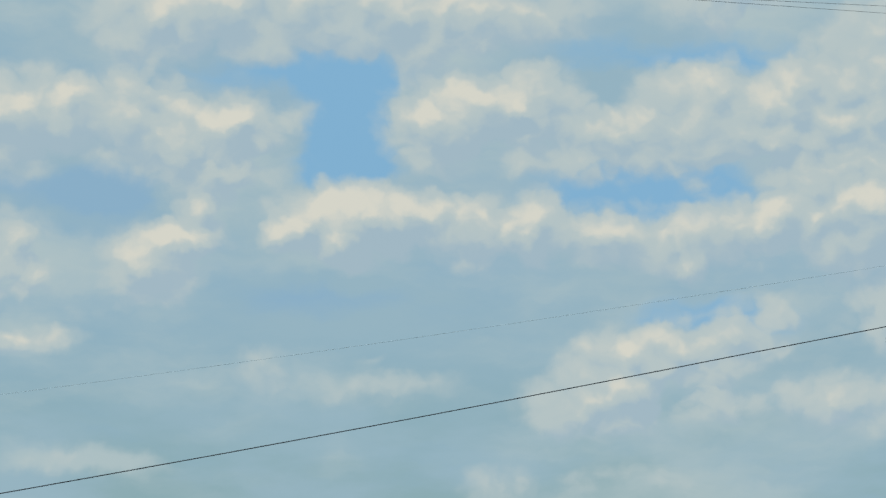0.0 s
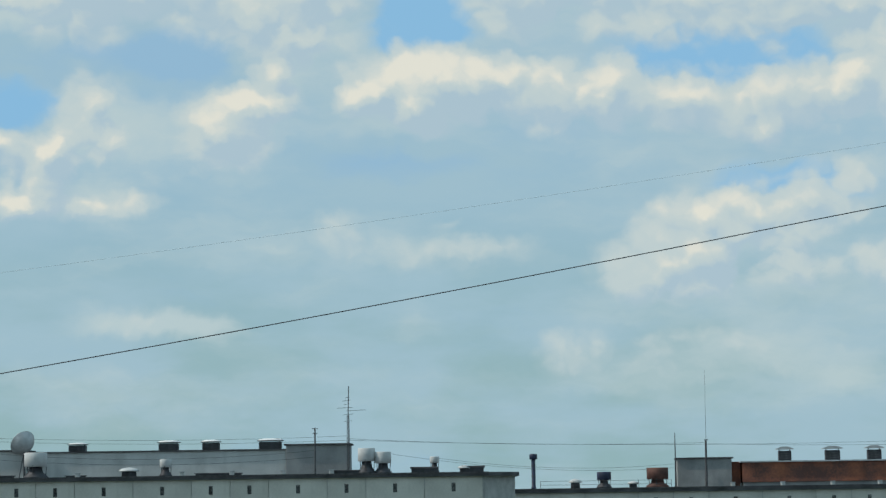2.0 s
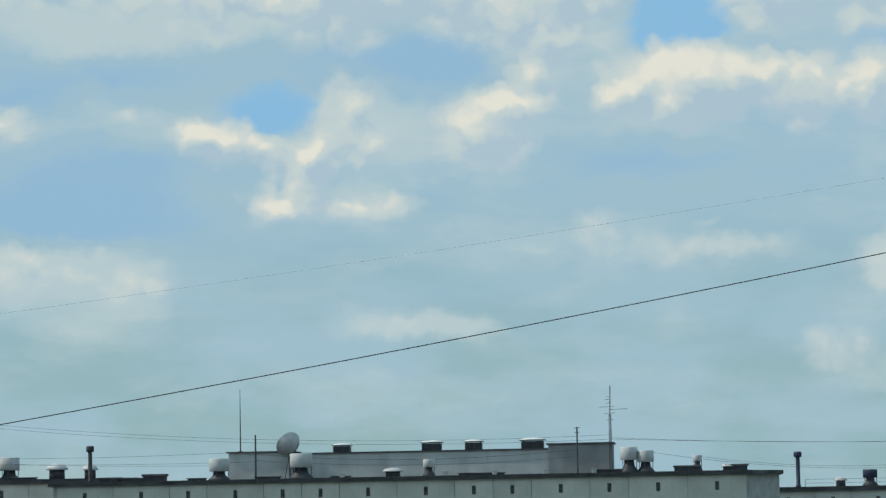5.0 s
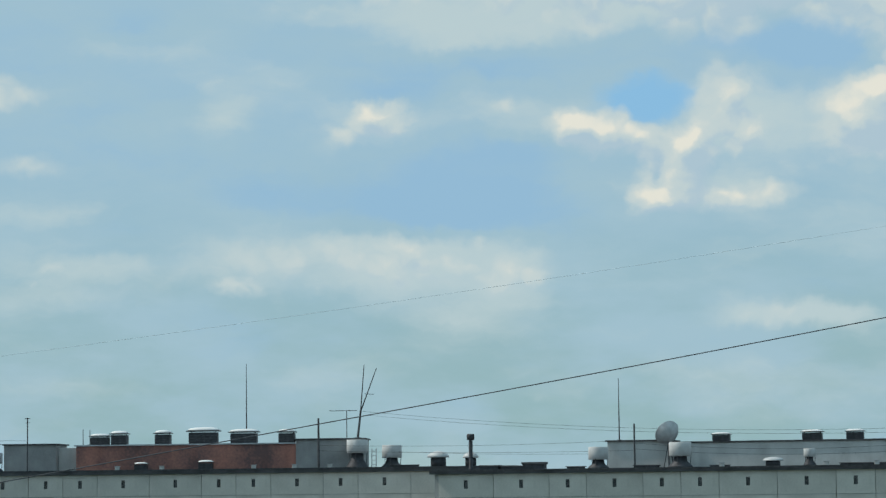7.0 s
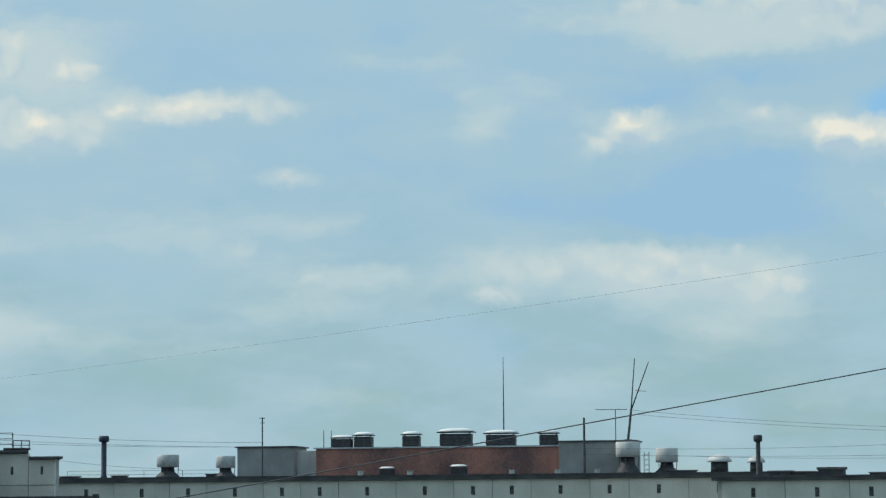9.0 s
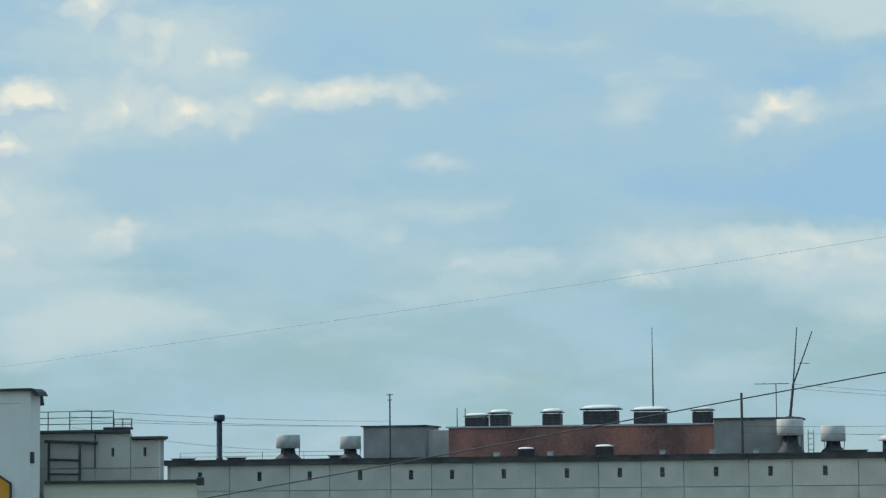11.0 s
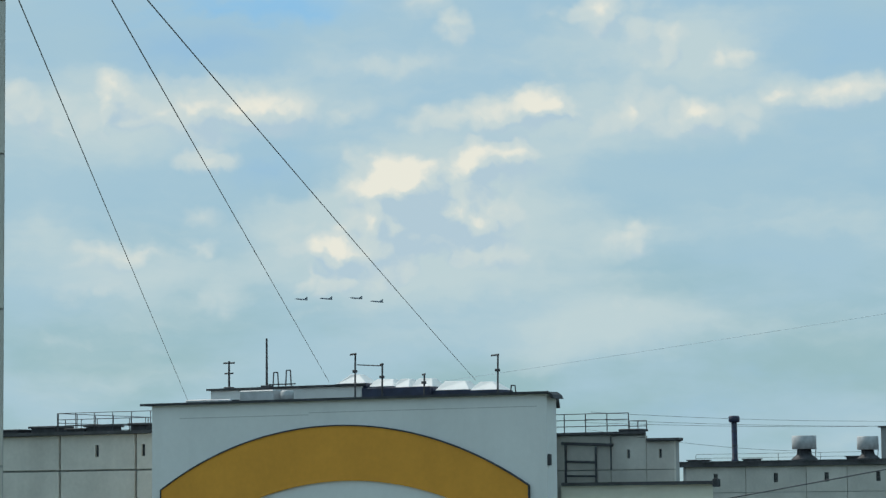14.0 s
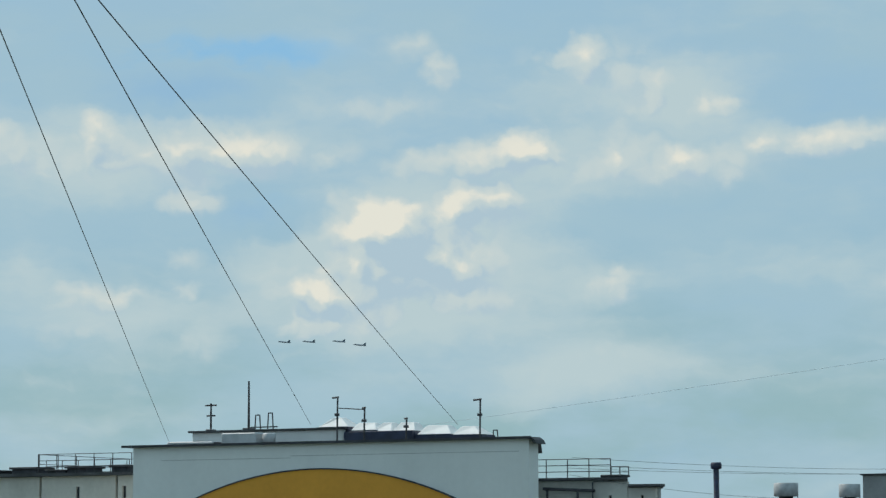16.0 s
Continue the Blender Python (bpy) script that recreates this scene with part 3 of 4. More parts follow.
def vent_parts():
    return (mesh("vent_frame", boxes((-0.125, -0.095, -0.012, 0.05, 0, 0.56), (0.095, 0.125, -0.012, 0.05, 0, 0.56), (-0.095, 0.095, -0.012, 0.05, 0, 0.03), (-0.095, 0.095, -0.012, 0.05, 0.53, 0.56)), DARK_TIN),
            mesh("vent_grille", boxes(*[(-0.095, 0.095, 0.06, 0.075, 0.05 + 0.08 * k, 0.085 + 0.08 * k) for k in range(6)]), WIRE))


VFRAME, VGRILLE = vent_parts()


def apartment_block(m, first, widths, left, right, depth, attic_top, label, back=None, cap=0.32, floors=9):
    """A slab block of wall panels: an attic row with one small vent a panel over rows of windows; v runs back from the front."""
    b = thing("apartment_block", m, label, "apartment block", "panel blocks")
    attic_h, storey = 1.6, 2.8
    zt = EYE + attic_top
    za = zt - attic_h
    outline = back or [(left, 0.12), (right, 0.12), (right, depth), (left, depth)]
    part("wall", slab(outline, 0, zt - 0.001), JOINT, b, "recessed grey mortar joints behind the panels")
    lip = 0.28
    cx = sum(p[0] for p in outline) / len(outline)
    cy = sum(p[1] for p in outline) / len(outline)
    grown = [(x + math.copysign(lip, x - cx), y + math.copysign(lip + 0.1, y - cy)) for x, y in outline]
    part("roof", slab(grown, zt, zt + cap), FELT, b, "dark felt roof slab with a projecting edge")
    flash = boxes(*[(left - lip + 3.0 * k, min(left - lip + 3.0 * k + 2.96, right + lip), -lip - 0.03, -lip + 0.05, zt + cap - 0.07, zt + cap + 0.02) for k in range(int((right - left) / 3.0) + 1)])
    part("roof_edge", flash, IRON, b, "weathered metal edge strip in lengths")
    meshes = {}
    u = first
    for i, w in enumerate(widths):
        key = round(w, 2)
        if key not in meshes:
            meshes[key] = (panel_mesh(w, attic_h, (-0.115, 0.115, 0.62, 1.16)), panel_mesh(w, storey, (-WIN_W / 2, WIN_W / 2, 0.62, 0.62 + WIN_H)))
        if i:
            u += (widths[i - 1] + w) / 2
        part("panel", meshes[key][0], None, b, at=pose(u, 0, za))
        vent = part("attic_vent", VFRAME, None, b, "small dark attic vent", at=pose(u, 0.0, za + 0.61))
        part("grille", VGRILLE, None, vent)
        for f in range(floors):
            z = za - storey * (f + 1)
            if z < -0.2:
                break
            part("panel", meshes[key][1], None, b, at=pose(u, 0, z))
            if f < 4:
                wn = part("window", WFRAME, None, b, "white framed window", at=pose(u, 0.04, z + 0.62))
                part("pane", WPANE, None, wn)
                part("sill", WSILL, None, wn)
    return b


S, L = 2.55, 3.85
block_a = apartment_block(AT_A, 0.0, [L, L, S, L, S, S, L, L, S, S, L, S, L, L], -2.2, 44.3, 12.0, 1.32,
                          "long nine-storey block of pale grey concrete panels with attic vents",
                          back=[(-2.2, 0.12), (44.3, 0.12), (46.4, 3.6), (46.4, 12.0), (-2.2, 12.0)], cap=0.26)
block_b = apartment_block(AT_B, -3.85, [L, L, S, L, S, S, L, L, S, S, L, S, L, L, S, S], -6.0, 44.0, 12.0, 1.66,
                          "nine-storey pale concrete panel block under a red roof house", cap=0.32)
block_d = apartment_block(AT_D, 0.0, [L, S, L, S, S, L, L, S, S, L, S, L, L, S, L, S], -2.0, 48.0, 12.0, 0.15,
                          "nine-storey concrete panel block behind, with a rusty brown roof house", cap=0.3)


# ---- roof houses, parts of their blocks ----
def roof_house(block, u0, u1, v0, v1, z0, z1, mat, label, lid=True, lip=0.14, lid_mat=None):
    h = part("roof_house", boxes((u0, u1, v0, v1, EYE + z0, EYE + z1), bevel=0.02), mat, block, label)
    if lid:
        part("lid", boxes((u0 - lip, u1 + lip, v0 - lip, v1 + lip, EYE + z1 + 0.002, EYE + z1 + 0.1)), lid_mat or FELT, h, "roof covering with a thin edge")
    return h


rb, ra_, rd = 1.98, 1.58, 0.45
roof_house(block_b, 10.6, 27.36, 6.0, 9.5, rb, 3.88, RED, "long low roof house in weathered brick red", lid_mat=TIN)
roof_house(block_b, 5.05, 9.05, 6.0, 10.0, rb, 4.02, PENT_GREY, "grey rendered roof house")
roof_house(block_b, 9.06, 10.59, 6.9, 9.6, rb, 3.8, PENT_WHITE, "pale recessed link wall", lid=False)
roof_house(block_b, 27.37, 32.5, 5.8, 10.0, rb, 4.16, PENT_GREY, "grey rendered roof house")
roof_house(block_a, 13.0, 30.86, 6.0, 9.5, ra_, 3.3, PENT_WHITE, "long whitewashed roof house", lip=0.1)
roof_house(block_a, 8.71, 12.99, 5.8, 10.0, ra_, 3.46, PENT_WHITE, "whitewashed roof house")
roof_house(block_a, 30.87, 35.2, 5.8, 10.0, ra_, 3.62, PENT_GREY, "grey roof house")
roof_house(block_d, 11.35, 15.4, 6.0, 10.0, rd, 2.55, PENT_GREY, "grey brick roof house")
roof_house(block_d, 15.41, 16.1, 7.0, 9.6, rd, 2.3, RUST, "brown link wall", lid=False)
roof_house(block_d, 16.2, 44.0, 5.9, 9.6, rd + 0.3, 2.22, RUST, "long rusty brown roof house", lip=0.2, lid_mat=TIN)
part("plinth", boxes((16.25, 43.9, 6.05, 9.5, EYE + rd, EYE + rd + 0.298)), PENT_GREY, block_d, "grey plinth under the roof house")


# ---- roof furniture ----
def vent_hood(m, w, h, label, pitched=False, group="roof vent hoods"):
    t = thing("vent_hood", m, label, "roof vent", group)
    d = min(w, 1.1)
    bw = w * (0.72 if pitched else 0.84)
    part("body", boxes((-bw / 2, bw / 2, -d / 2 + 0.08, d / 2 - 0.08, 0, h * 0.7), bevel=0.02), DARK_TIN, t)
    for k in range(3):
        part("louvre", boxes((-bw / 2 - 0.02, bw / 2 + 0.02, -d / 2 + 0.04, -d / 2 + 0.078, h * (0.14 + 0.17 * k), h * (0.2 + 0.17 * k))), IRON, t)
    for sx in (-1, 1):
        part("leg", boxes((sx * bw * 0.42 - 0.03, sx * bw * 0.42 + 0.03, -0.05, 0.05, h * 0.7, h * 0.8)), IRON, t)
    if pitched:
        part("cap", prism([(-w / 2, h * 0.8), (w / 2, h * 0.8), (w / 2, h * 0.85), (w * 0.18, h), (-w * 0.18, h), (-w / 2, h * 0.85)], -d / 2, d / 2), TIN, t, "pale pitched sheet cap")
    else:
        part("rim", boxes((-w / 2, w / 2, -d / 2, d / 2, h * 0.76, h * 0.82), bevel=0.01), DARK_TIN, t, "dark overhanging rim")
        part("cap", lathe([(0.48, 0.0), (0.48, 0.05), (0.4, 0.14), (0.24, 0.19), (0.02, 0.2)], 24), HOOD, t, "white domed sheet cap", at=pose(0, 0, h * 0.822) @ Matrix.Diagonal((w, d * 1.1, h, 1)))
    return t


for u0, u1, z1 in ((11.5, 13.08, 4.82), (13.08, 14.5, 5.02), (16.45, 17.8, 5.03), (18.95, 21.5, 5.2), (22.15, 24.5, 5.05), (25.88, 27.3, 5.0)):
    vent_hood(on(AT_B, (u0 + u1) / 2, 6.8, 3.98), u1 - u0, z1 - 3.98, "dark louvred vent with a white cap on the red roof house")
for u0, u1, z1 in ((15.85, 17.2, 4.0), (22.0, 23.55, 4.08), (25.0, 26.35, 4.08), (28.85, 30.65, 4.12)):
    vent_hood(on(AT_A, (u0 + u1) / 2, 6.8, 3.4), u1 - u0, z1 - 3.4, "dark louvred vent with a flat cap on the whitewashed roof house")
for u0, u1 in ((18.75, 20.05), (22.2, 23.7), (25.35, 26.75), (27.9, 30.9)):
    vent_hood(on(AT_D, (u0 + u1) / 2, 6.8, 2.32), u1 - u0, 1.05, "grey vent with a pitched cap on the brown roof house", True)


def drum_vent(m, w, h, base_h, label, mat=None, base_mat=None):
    """A sheet drum on a short neck over a dark flared base."""
    t = thing("drum_vent", m, label, "roof vent", "drum vents")
    r = w * 0.55
    part("base", lathe([(r * 1.1, 0), (r * 1.06, 0.12), (r * 0.62, base_h * 0.55), (r * 0.55, base_h + 0.05)]), base_mat or DARK_TIN, t, "dark flared base")
    part("drum", lathe([(r * 0.93, base_h), (r, base_h + 0.03), (r, base_h + h - 0.03), (r * 0.96, base_h + h), (r * 0.9, base_h + h - 0.01), (r * 0.88, base_h + h - 0.1)]), mat or WHITE_TIN, t)
    for k in range(3):
        a = k * 2.1 + 0.4
        part("strut", tubes(((r * 0.9 * math.cos(a), r * 0.9 * math.sin(a), base_h * 0.3), (r * 0.97 * math.cos(a), r * 0.97 * math.sin(a), base_h + 0.1), 0.025), sides=5), IRON, t)
    return t


for blk, zr, u, w, zb, zt, lab in (
        (AT_B, rb, 0.96, 1.38, 2.7, 3.54, "pale sheet drum vent on a dark base"), (AT_B, rb, 5.0, 1.2, 2.6, 3.42, "pale sheet drum vent beside the grey roof house"),
        (AT_A, ra_, 8.6, 1.24, 2.2, 3.07, "pale sheet drum vent on a dark base"), (AT_A, ra_, 14.24, 1.4, 2.35, 3.3, "large pale drum vent on a dark base"),
        (AT_A, ra_, 22.96, 0.72, 2.2, 2.74, "small pale drum vent"), (AT_A, ra_, 36.45, 1.05, 2.42, 3.3, "pale sheet drum vent on a dark base"),
        (AT_A, ra_, 37.55, 1.0, 2.27, 3.05, "pale drum vent on a dark base"), (AT_A, ra_, 41.0, 0.56, 2.25, 2.68, "small pale drum vent")):
    drum_vent(on(blk, u, 3.0, zr), w, zt - zb, zb - zr, lab, TIN if blk is AT_B else None)
drum_vent(on(AT_B, 32.1, 5.0, rb + 0.0), 1.45, 1.0, 1.12, "white drum vent against the grey roof house")
drum_vent(on(AT_B, 34.65, 5.6, rb), 1.35, 0.95, 0.75, "pale square-shouldered drum vent")
drum_vent(on(AT_D, 5.87, 3.0, rd), 0.95, 0.6, 0.6, "dark blue drum vent", BLUE_TIN)
drum_vent(on(AT_D, 9.8, 3.0, rd), 1.45, 0.85, 0.6, "rusty brown drum vent", DARK_RUST, DARK_RUST)


t = thing("roof_ladder", on(AT_B, 33.35, 5.0, rb), "short white painted ladder leaning by the drum vents", "ladder")
for sx in (-0.16, 0.16):
    part("rail", tubes(((sx, 0, 0), (sx, 0.1, 1.45), 0.04), sides=6), HOOD, t)
for k in range(4):
    part("rung", tubes(((-0.16, 0.02 + 0.024 * k, 0.25 + 0.34 * k), (0.16, 0.02 + 0.024 * k, 0.25 + 0.34 * k), 0.035), sides=6), HOOD, t)


def mushroom_vent(m, w, h, label):
    t = thing("mushroom_vent", m, label, "roof vent", "mushroom vents")
    r = w / 2
    part("stem", lathe([(r * 0.72, 0), (r * 0.7, h * 0.55), (r * 0.5, h * 0.62)], 16), DARK_TIN, t)
    part("cap", lathe([(r, h * 0.58), (r, h * 0.68), (r * 0.75, h * 0.86), (r * 0.25, h * 0.98), (r * 0.02, h)], 16), WHITE_TIN, t, "domed white cap")
    return t


for blk, zr, u, w, h in ((AT_B, rb, 38.3, 1.6, 1.2), (AT_B, rb, 40.7, 1.15, 1.1), (AT_A, ra_, 20.5, 1.4, 0.65), (AT_A, ra_, 43.0, 0.9, 0.5), (AT_D, rd, 3.75, 0.95, 0.72), (AT_D, rd, -1.2, 1.1, 0.8), (AT_D, rd, 8.0, 0.8, 0.5)):
    mushroom_vent(on(blk, u, 3.0, zr), w, h, "dark vent with a domed white cap on the flat roof")
for blk, zr, u, w, h, v in ((AT_B, rb, 15.85, 1.05, 0.62, 4.5), (AT_B, rb, 20.75, 1.2, 0.72, 4.5)):
    vent_hood(on(blk, u, v, zr), w, h, "low flat-capped vent in front of the red wall", group="low vents")


def pipe_chimney(m, r, h, label, mat):
    t = thing("pipe_chimney", m, label, "chimney", "pipe chimneys")
    part("pipe", lathe([(r * 1.25, 0), (r * 1.25, 0.15), (r, 0.2), (r, h - 0.5), (r * 0.9, h - 0.36)], 14), mat, t)
    part("cap", lathe([(r * 1.5, h - 0.42), (r * 1.95, h - 0.38), (r * 1.95, h - 0.08), (r * 1.6, h)], 14), mat, t, "dark wider cap")
    for k in range(2):
        part("band", lathe([(r * 1.06, h * (0.35 + 0.3 * k)), (r * 1.06, h * (0.35 + 0.3 * k) + 0.07)], 14), IRON, t)
    return t


pipe_chimney(on(AT_B, -3.55, 3.0, rb), 0.18, 2.9, "tall dark blue flue pipe with a square cap", BLUE_TIN)
pipe_chimney(on(AT_A, -0.36, 3.0, ra_), 0.14, 2.52, "tall grey flue pipe with a dark cap", DARK_TIN)
pipe_chimney(on(AT_D, 0.68, 3.0, rd), 0.15, 2.6, "tall dark blue flue pipe with a square cap", BLUE_TIN)


def pole(m, h, r, label, insulators=True, arm=0.0):
    t = thing("roof_pole", m, label, "pole", "roof poles")
    part("shaft", tubes(((0, 0, 0), (0, 0, h), r, r * 0.8)), IRON, t)
    part("foot", boxes((-0.12, 0.12, -0.12, 0.12, 0, 0.05), bevel=0.01), IRON, t)
    if insulators:
        for k, z in enumerate((h - 0.06, h - 0.38)):
            part("crossarm", tubes(((-0.2 - arm + 0.05 * k, 0, z), (0.2 + arm - 0.05 * k, 0, z), 0.028), sides=6), IRON, t)
    return t


for blk, zr, u, v, zt, r in ((AT_B, rb, 7.55, 3.0, 6.0, 0.055), (AT_B, rb, 29.3, 4.0, 5.72, 0.09), (AT_A, ra_, 11.11, 3.0, 4.61, 0.07), (AT_A, ra_, 33.0, 3.0, 4.71, 0.06), (AT_D, rd, 13.4, 3.0, 3.84, 0.09)):
    pole(on(blk, u, v, zr), zt - zr, r, "slim dark iron pole for roof wires", insulators=(r != 0.09 and u != 11.11))


def mast(m, h, r, label, steps=4):
    t = thing("antenna_mast", m, label, "antenna", "antenna masts")
    for k in range(steps):
        part("section", tubes(((0, 0, h * k / steps), (0, 0, h * (k + 1) / steps), r * (1 - 0.17 * k), r * (0.9 - 0.17 * k))), IRON, t)
    part("foot", boxes((-0.14, 0.14, -0.14, 0.14, 0, 0.06), bevel=0.01), IRON, t)
    return t


mast(on(AT_B, 23.5, 6.8, 5.0), 5.0, 0.05, "tall thin whip antenna above the red roof house")
mast(on(AT_A, 9.34, 7.0, 3.56), 4.35, 0.05, "tall thin whip antenna on the white roof house")
mast(on(AT_D, 13.42, 3.05, 3.86), 5.2, 0.014, "very thin whip antenna")
mast(on(AT_D, 11.2, 5.4, rd), 4.05, 0.07, "lattice-like antenna mast beside the grey roof house")
mast(on(AT_B, 10.72, 8.0, 3.8), 1.42, 0.035, "short thin dark rod antenna", 2)
mast(on(AT_B, 11.25, 8.0, 3.98), 1.2, 0.035, "short thin dark rod antenna", 2)

# the forked antenna on block B
t = thing("forked_antenna", on(AT_B, 31.95, 7.0, 4.26), "dark forked rod antenna, two long rods on a leaning stub", "antenna")
part("stub", tubes(((0, 0, 0), (0.24, 0, 2.1), 0.09, 0.075)), IRON, t)
part("rod", tubes(((0.22, 0, 1.9), (0.52, 0, 5.55), 0.05, 0.03)), IRON, t)
part("rod", tubes(((0.24, 0.05, 2.05), (1.46, 0.05, 5.3), 0.05, 0.03)), IRON, t)
part("element", tubes(((0.55, 0.02, 3.35), (1.25, 0.02, 3.3), 0.018)), IRON, t)
part("foot", boxes((-0.25, 0.25, -0.2, 0.2, 0, 0.06), bevel=0.01), IRON, t)


def yagi(m, h, span, label, elements=5, up=False):
    t = thing("television_antenna", m, label, "antenna", "television antennas")
    part("mast", tubes(((0, 0, 0), (0, 0, h), 0.03)), IRON, t)
    part("boom", tubes(((-span * 0.62, 0, h), (span * 0.38, 0, h), 0.025), sides=6), IRON, t)
    for k in range(elements):
        x = -span * 0.6 + span * k / (elements - 1) * 0.96
        part("element", tubes(((x, -0.4 + 0.04 * k, h + 0.03), (x, 0.4 - 0.04 * k, h + 0.03), 0.012), sides=5), IRON, t)
    return t


yagi(on(AT_B, 31.1, 7.2, 4.26), 2.1, 2.1, "television antenna with a long boom on the grey roof house")
t = thing("lattice_antenna", on(AT_A, 35.15, 5.3, ra_), "tall dark antenna mast with short side arms beside roof house", "antenna")
for sx, sy in ((-0.09, -0.06), (0.09, -0.06), (0, 0.1)):
    part("leg", tubes(((sx, sy, 0), (sx * 0.7, sy * 0.7, 4.0), 0.022), sides=5), IRON, t)
for k in range(13):
    part("brace", tubes(((-0.09, -0.06, 0.3 * k), (0.09, -0.06, 0.3 * k + 0.3), 0.014), sides=5), IRON, t)
part("top_rod", tubes(((0, 0, 3.9), (0.05, 0, 5.98), 0.03)), IRON, t)
for z, a, b in ((4.5, -0.75, 0.3), (4.32, -0.1, 1.2), (4.05, -0.35, 0.35), (5.0, -0.35, 0.2), (4.75, -0.3, 0.12), (5.2, -0.2, 0.1), (3.6, -0.25, 0.25)):
    part("side_arm", tubes(((a, 0, z), (b, 0, z + 0.05), 0.014), sides=5), IRON, t)

# satellite dish on block A
t = thing("satellite_dish", on(AT_A, 13.08, 5.3, 3.2), "large pale grey satellite dish tilted up on an iron stand", "satellite dish")
dish = lathe([(0.05, -0.28), (0.3, -0.25), (0.55, -0.15), (0.72, -0.02), (0.84, 0.14), (0.86, 0.15), (0.82, 0.17), (0.7, 0.02), (0.5, -0.1), (0.25, -0.18), (0.04, -0.2)], 28)
part("dish", dish, TIN, t, at=pose(0, 0, 0.72, -40, -48, 0) @ Matrix.Diagonal((1.05, 1.05, 1.6, 1)))
part("stand", tubes(((0, 0, -1.6), (0, 0, 0.5), 0.06), ((-0.35, 0, -1.6), (0, 0, 0.2), 0.03), ((0.35, 0, -1.6), (0, 0, 0.2), 0.03)), IRON, t)
part("feed_arm", tubes(((-0.1, 0.1, 0.8), (-0.1, 0.2, 1.55), 0.025)), IRON, t)


def hatch(m, w, h, label):
    t = thing("roof_hatch", m, label, "roof hatch", "low roof boxes")
    part("kerb", boxes((-w / 2, w / 2, -0.45, 0.45, 0, h * 0.7)), DARK_TIN, t)
    part("lid", boxes((-w / 2 - 0.08, w / 2 + 0.08, -0.53, 0.53, h * 0.7, h), bevel=0.015), FELT, t)
    return t


random.seed(4)
for blk, zr, u, w, h in ((AT_B, rb, -6.0, 1.2, 0.18), (AT_B, rb, -2.5, 0.9, 0.2), (AT_A, ra_, 1.0, 1.3, 0.35), (AT_A, ra_, 2.6, 1.5, 0.3), (AT_A, ra_, 4.1, 1.5, 0.52), (AT_A, ra_, 7.0, 1.1, 0.2),
                         (AT_A, ra_, 11.9, 1.6, 0.22), (AT_A, ra_, 16.9, 1.2, 0.16), (AT_A, ra_, 26.5, 3.0, 0.2), (AT_A, ra_, 35.3, 2.3, 0.28), (AT_A, ra_, 40.3, 1.7, 0.42), (AT_A, ra_, 43.6, 1.4, 0.45), (AT_B, rb, 4.2, 1.0, 0.25), (AT_B, rb, 35.8, 2.0, 0.2)):
    hatch(on(blk, u, 3.2, zr), w, h, "low dark roof hatch box")


def support_block(m, w, label):
    t = thing("support_block", m, label, "concrete block", "pale blocks on the roof edge")
    part("block", boxes((-w / 2, w / 2, -0.2, 0.2, 0, 0.26), bevel=0.03), PENT_WHITE, t)
    part("pad", boxes((-w / 2 - 0.04, w / 2 + 0.04, -0.24, 0.24, 0.262, 0.3)), TIN, t)
    return t


for blk, zr, us in ((AT_A, ra_, (17.4, 24.3, 27.6, 31.0, 34.2)), (AT_B, rb, (14.8, 18.1, 24.9, 27.9, 30.5)), (AT_D, rd, (15.2, 18.8, 22.4, 25.8))):
    for u in us:
        support_block(on(blk, u, 0.6, zr), 0.3, "pale concrete support block on the roof edge")


def railing(m, length, h, gap_p, label, rails=3, post_r=0.025):
    t = thing("railing", m, label, "railing", "roof railings")
    n = max(1, round(length / gap_p))
    for k in range(n + 1):
        part("post", tubes(((length * k / n, 0, 0), (length * k / n, 0, h), post_r), sides=6), IRON, t)
    for k in range(rails):
        part("rail", tubes(((0, 0, h * (k + 1) / rails), (length, 0, h * (k + 1) / rails), post_r * 0.8), sides=6), IRON, t)
    return t


railing(on(AT_B, -6.0, 2.6, rb), 10.8, 0.5, 2.7, "thin low wire railing along the flat roof", 2, 0.016)
railing(on(AT_D, 1.2, 2.2, rd), 9.6, 0.55, 2.4, "thin low wire railing along the flat roof", 2, 0.016)

# ---- the end block with the arch ----
endb = thing("end_block", AT_C, "white rendered end block with a raised ochre arch band", "apartment block")
CW, CT = 13.2, 2.84
plan = [(0.0, 0.0), (CW, 0.0), (CW + 0.05, 0.5), (8.4, 11.0), (0.0, 11.0)]
part("wall", slab(plan, 0, EYE + CT), RENDER_WHITE, endb)
part("roof", slab([(-0.3, -0.12), (CW + 0.1, -0.12), (CW + 0.12, 0.5), (8.5, 11.1), (-0.3, 11.1)], EYE + CT + 0.002, EYE + CT + 0.055), FELT, endb, "thin dark roof edge")
part("roof_edge", boxes((-0.34, CW + 0.12, -0.15, -0.121, EYE + CT - 0.005, EYE + CT + 0.07)), DARK_TIN, endb, "dark metal edge strip")
part("eave", prism([(CW + 0.1, EYE + CT + 0.055), (CW + 0.1, EYE + CT - 0.02), (CW + 0.2, EYE + CT - 0.14), (CW + 0.27, EYE + CT - 0.14), (CW + 0.22, EYE + CT - 0.03)], -0.1, 0.55), DARK_TIN, endb, "bent dark sheet eave")


def arc(cx, top, r, half, n=40):
    return [(cx + half * (2 * k / n - 1), EYE + top - r + math.sqrt(r * r - (half * (2 * k / n - 1)) ** 2)) for k in range(n + 1)]


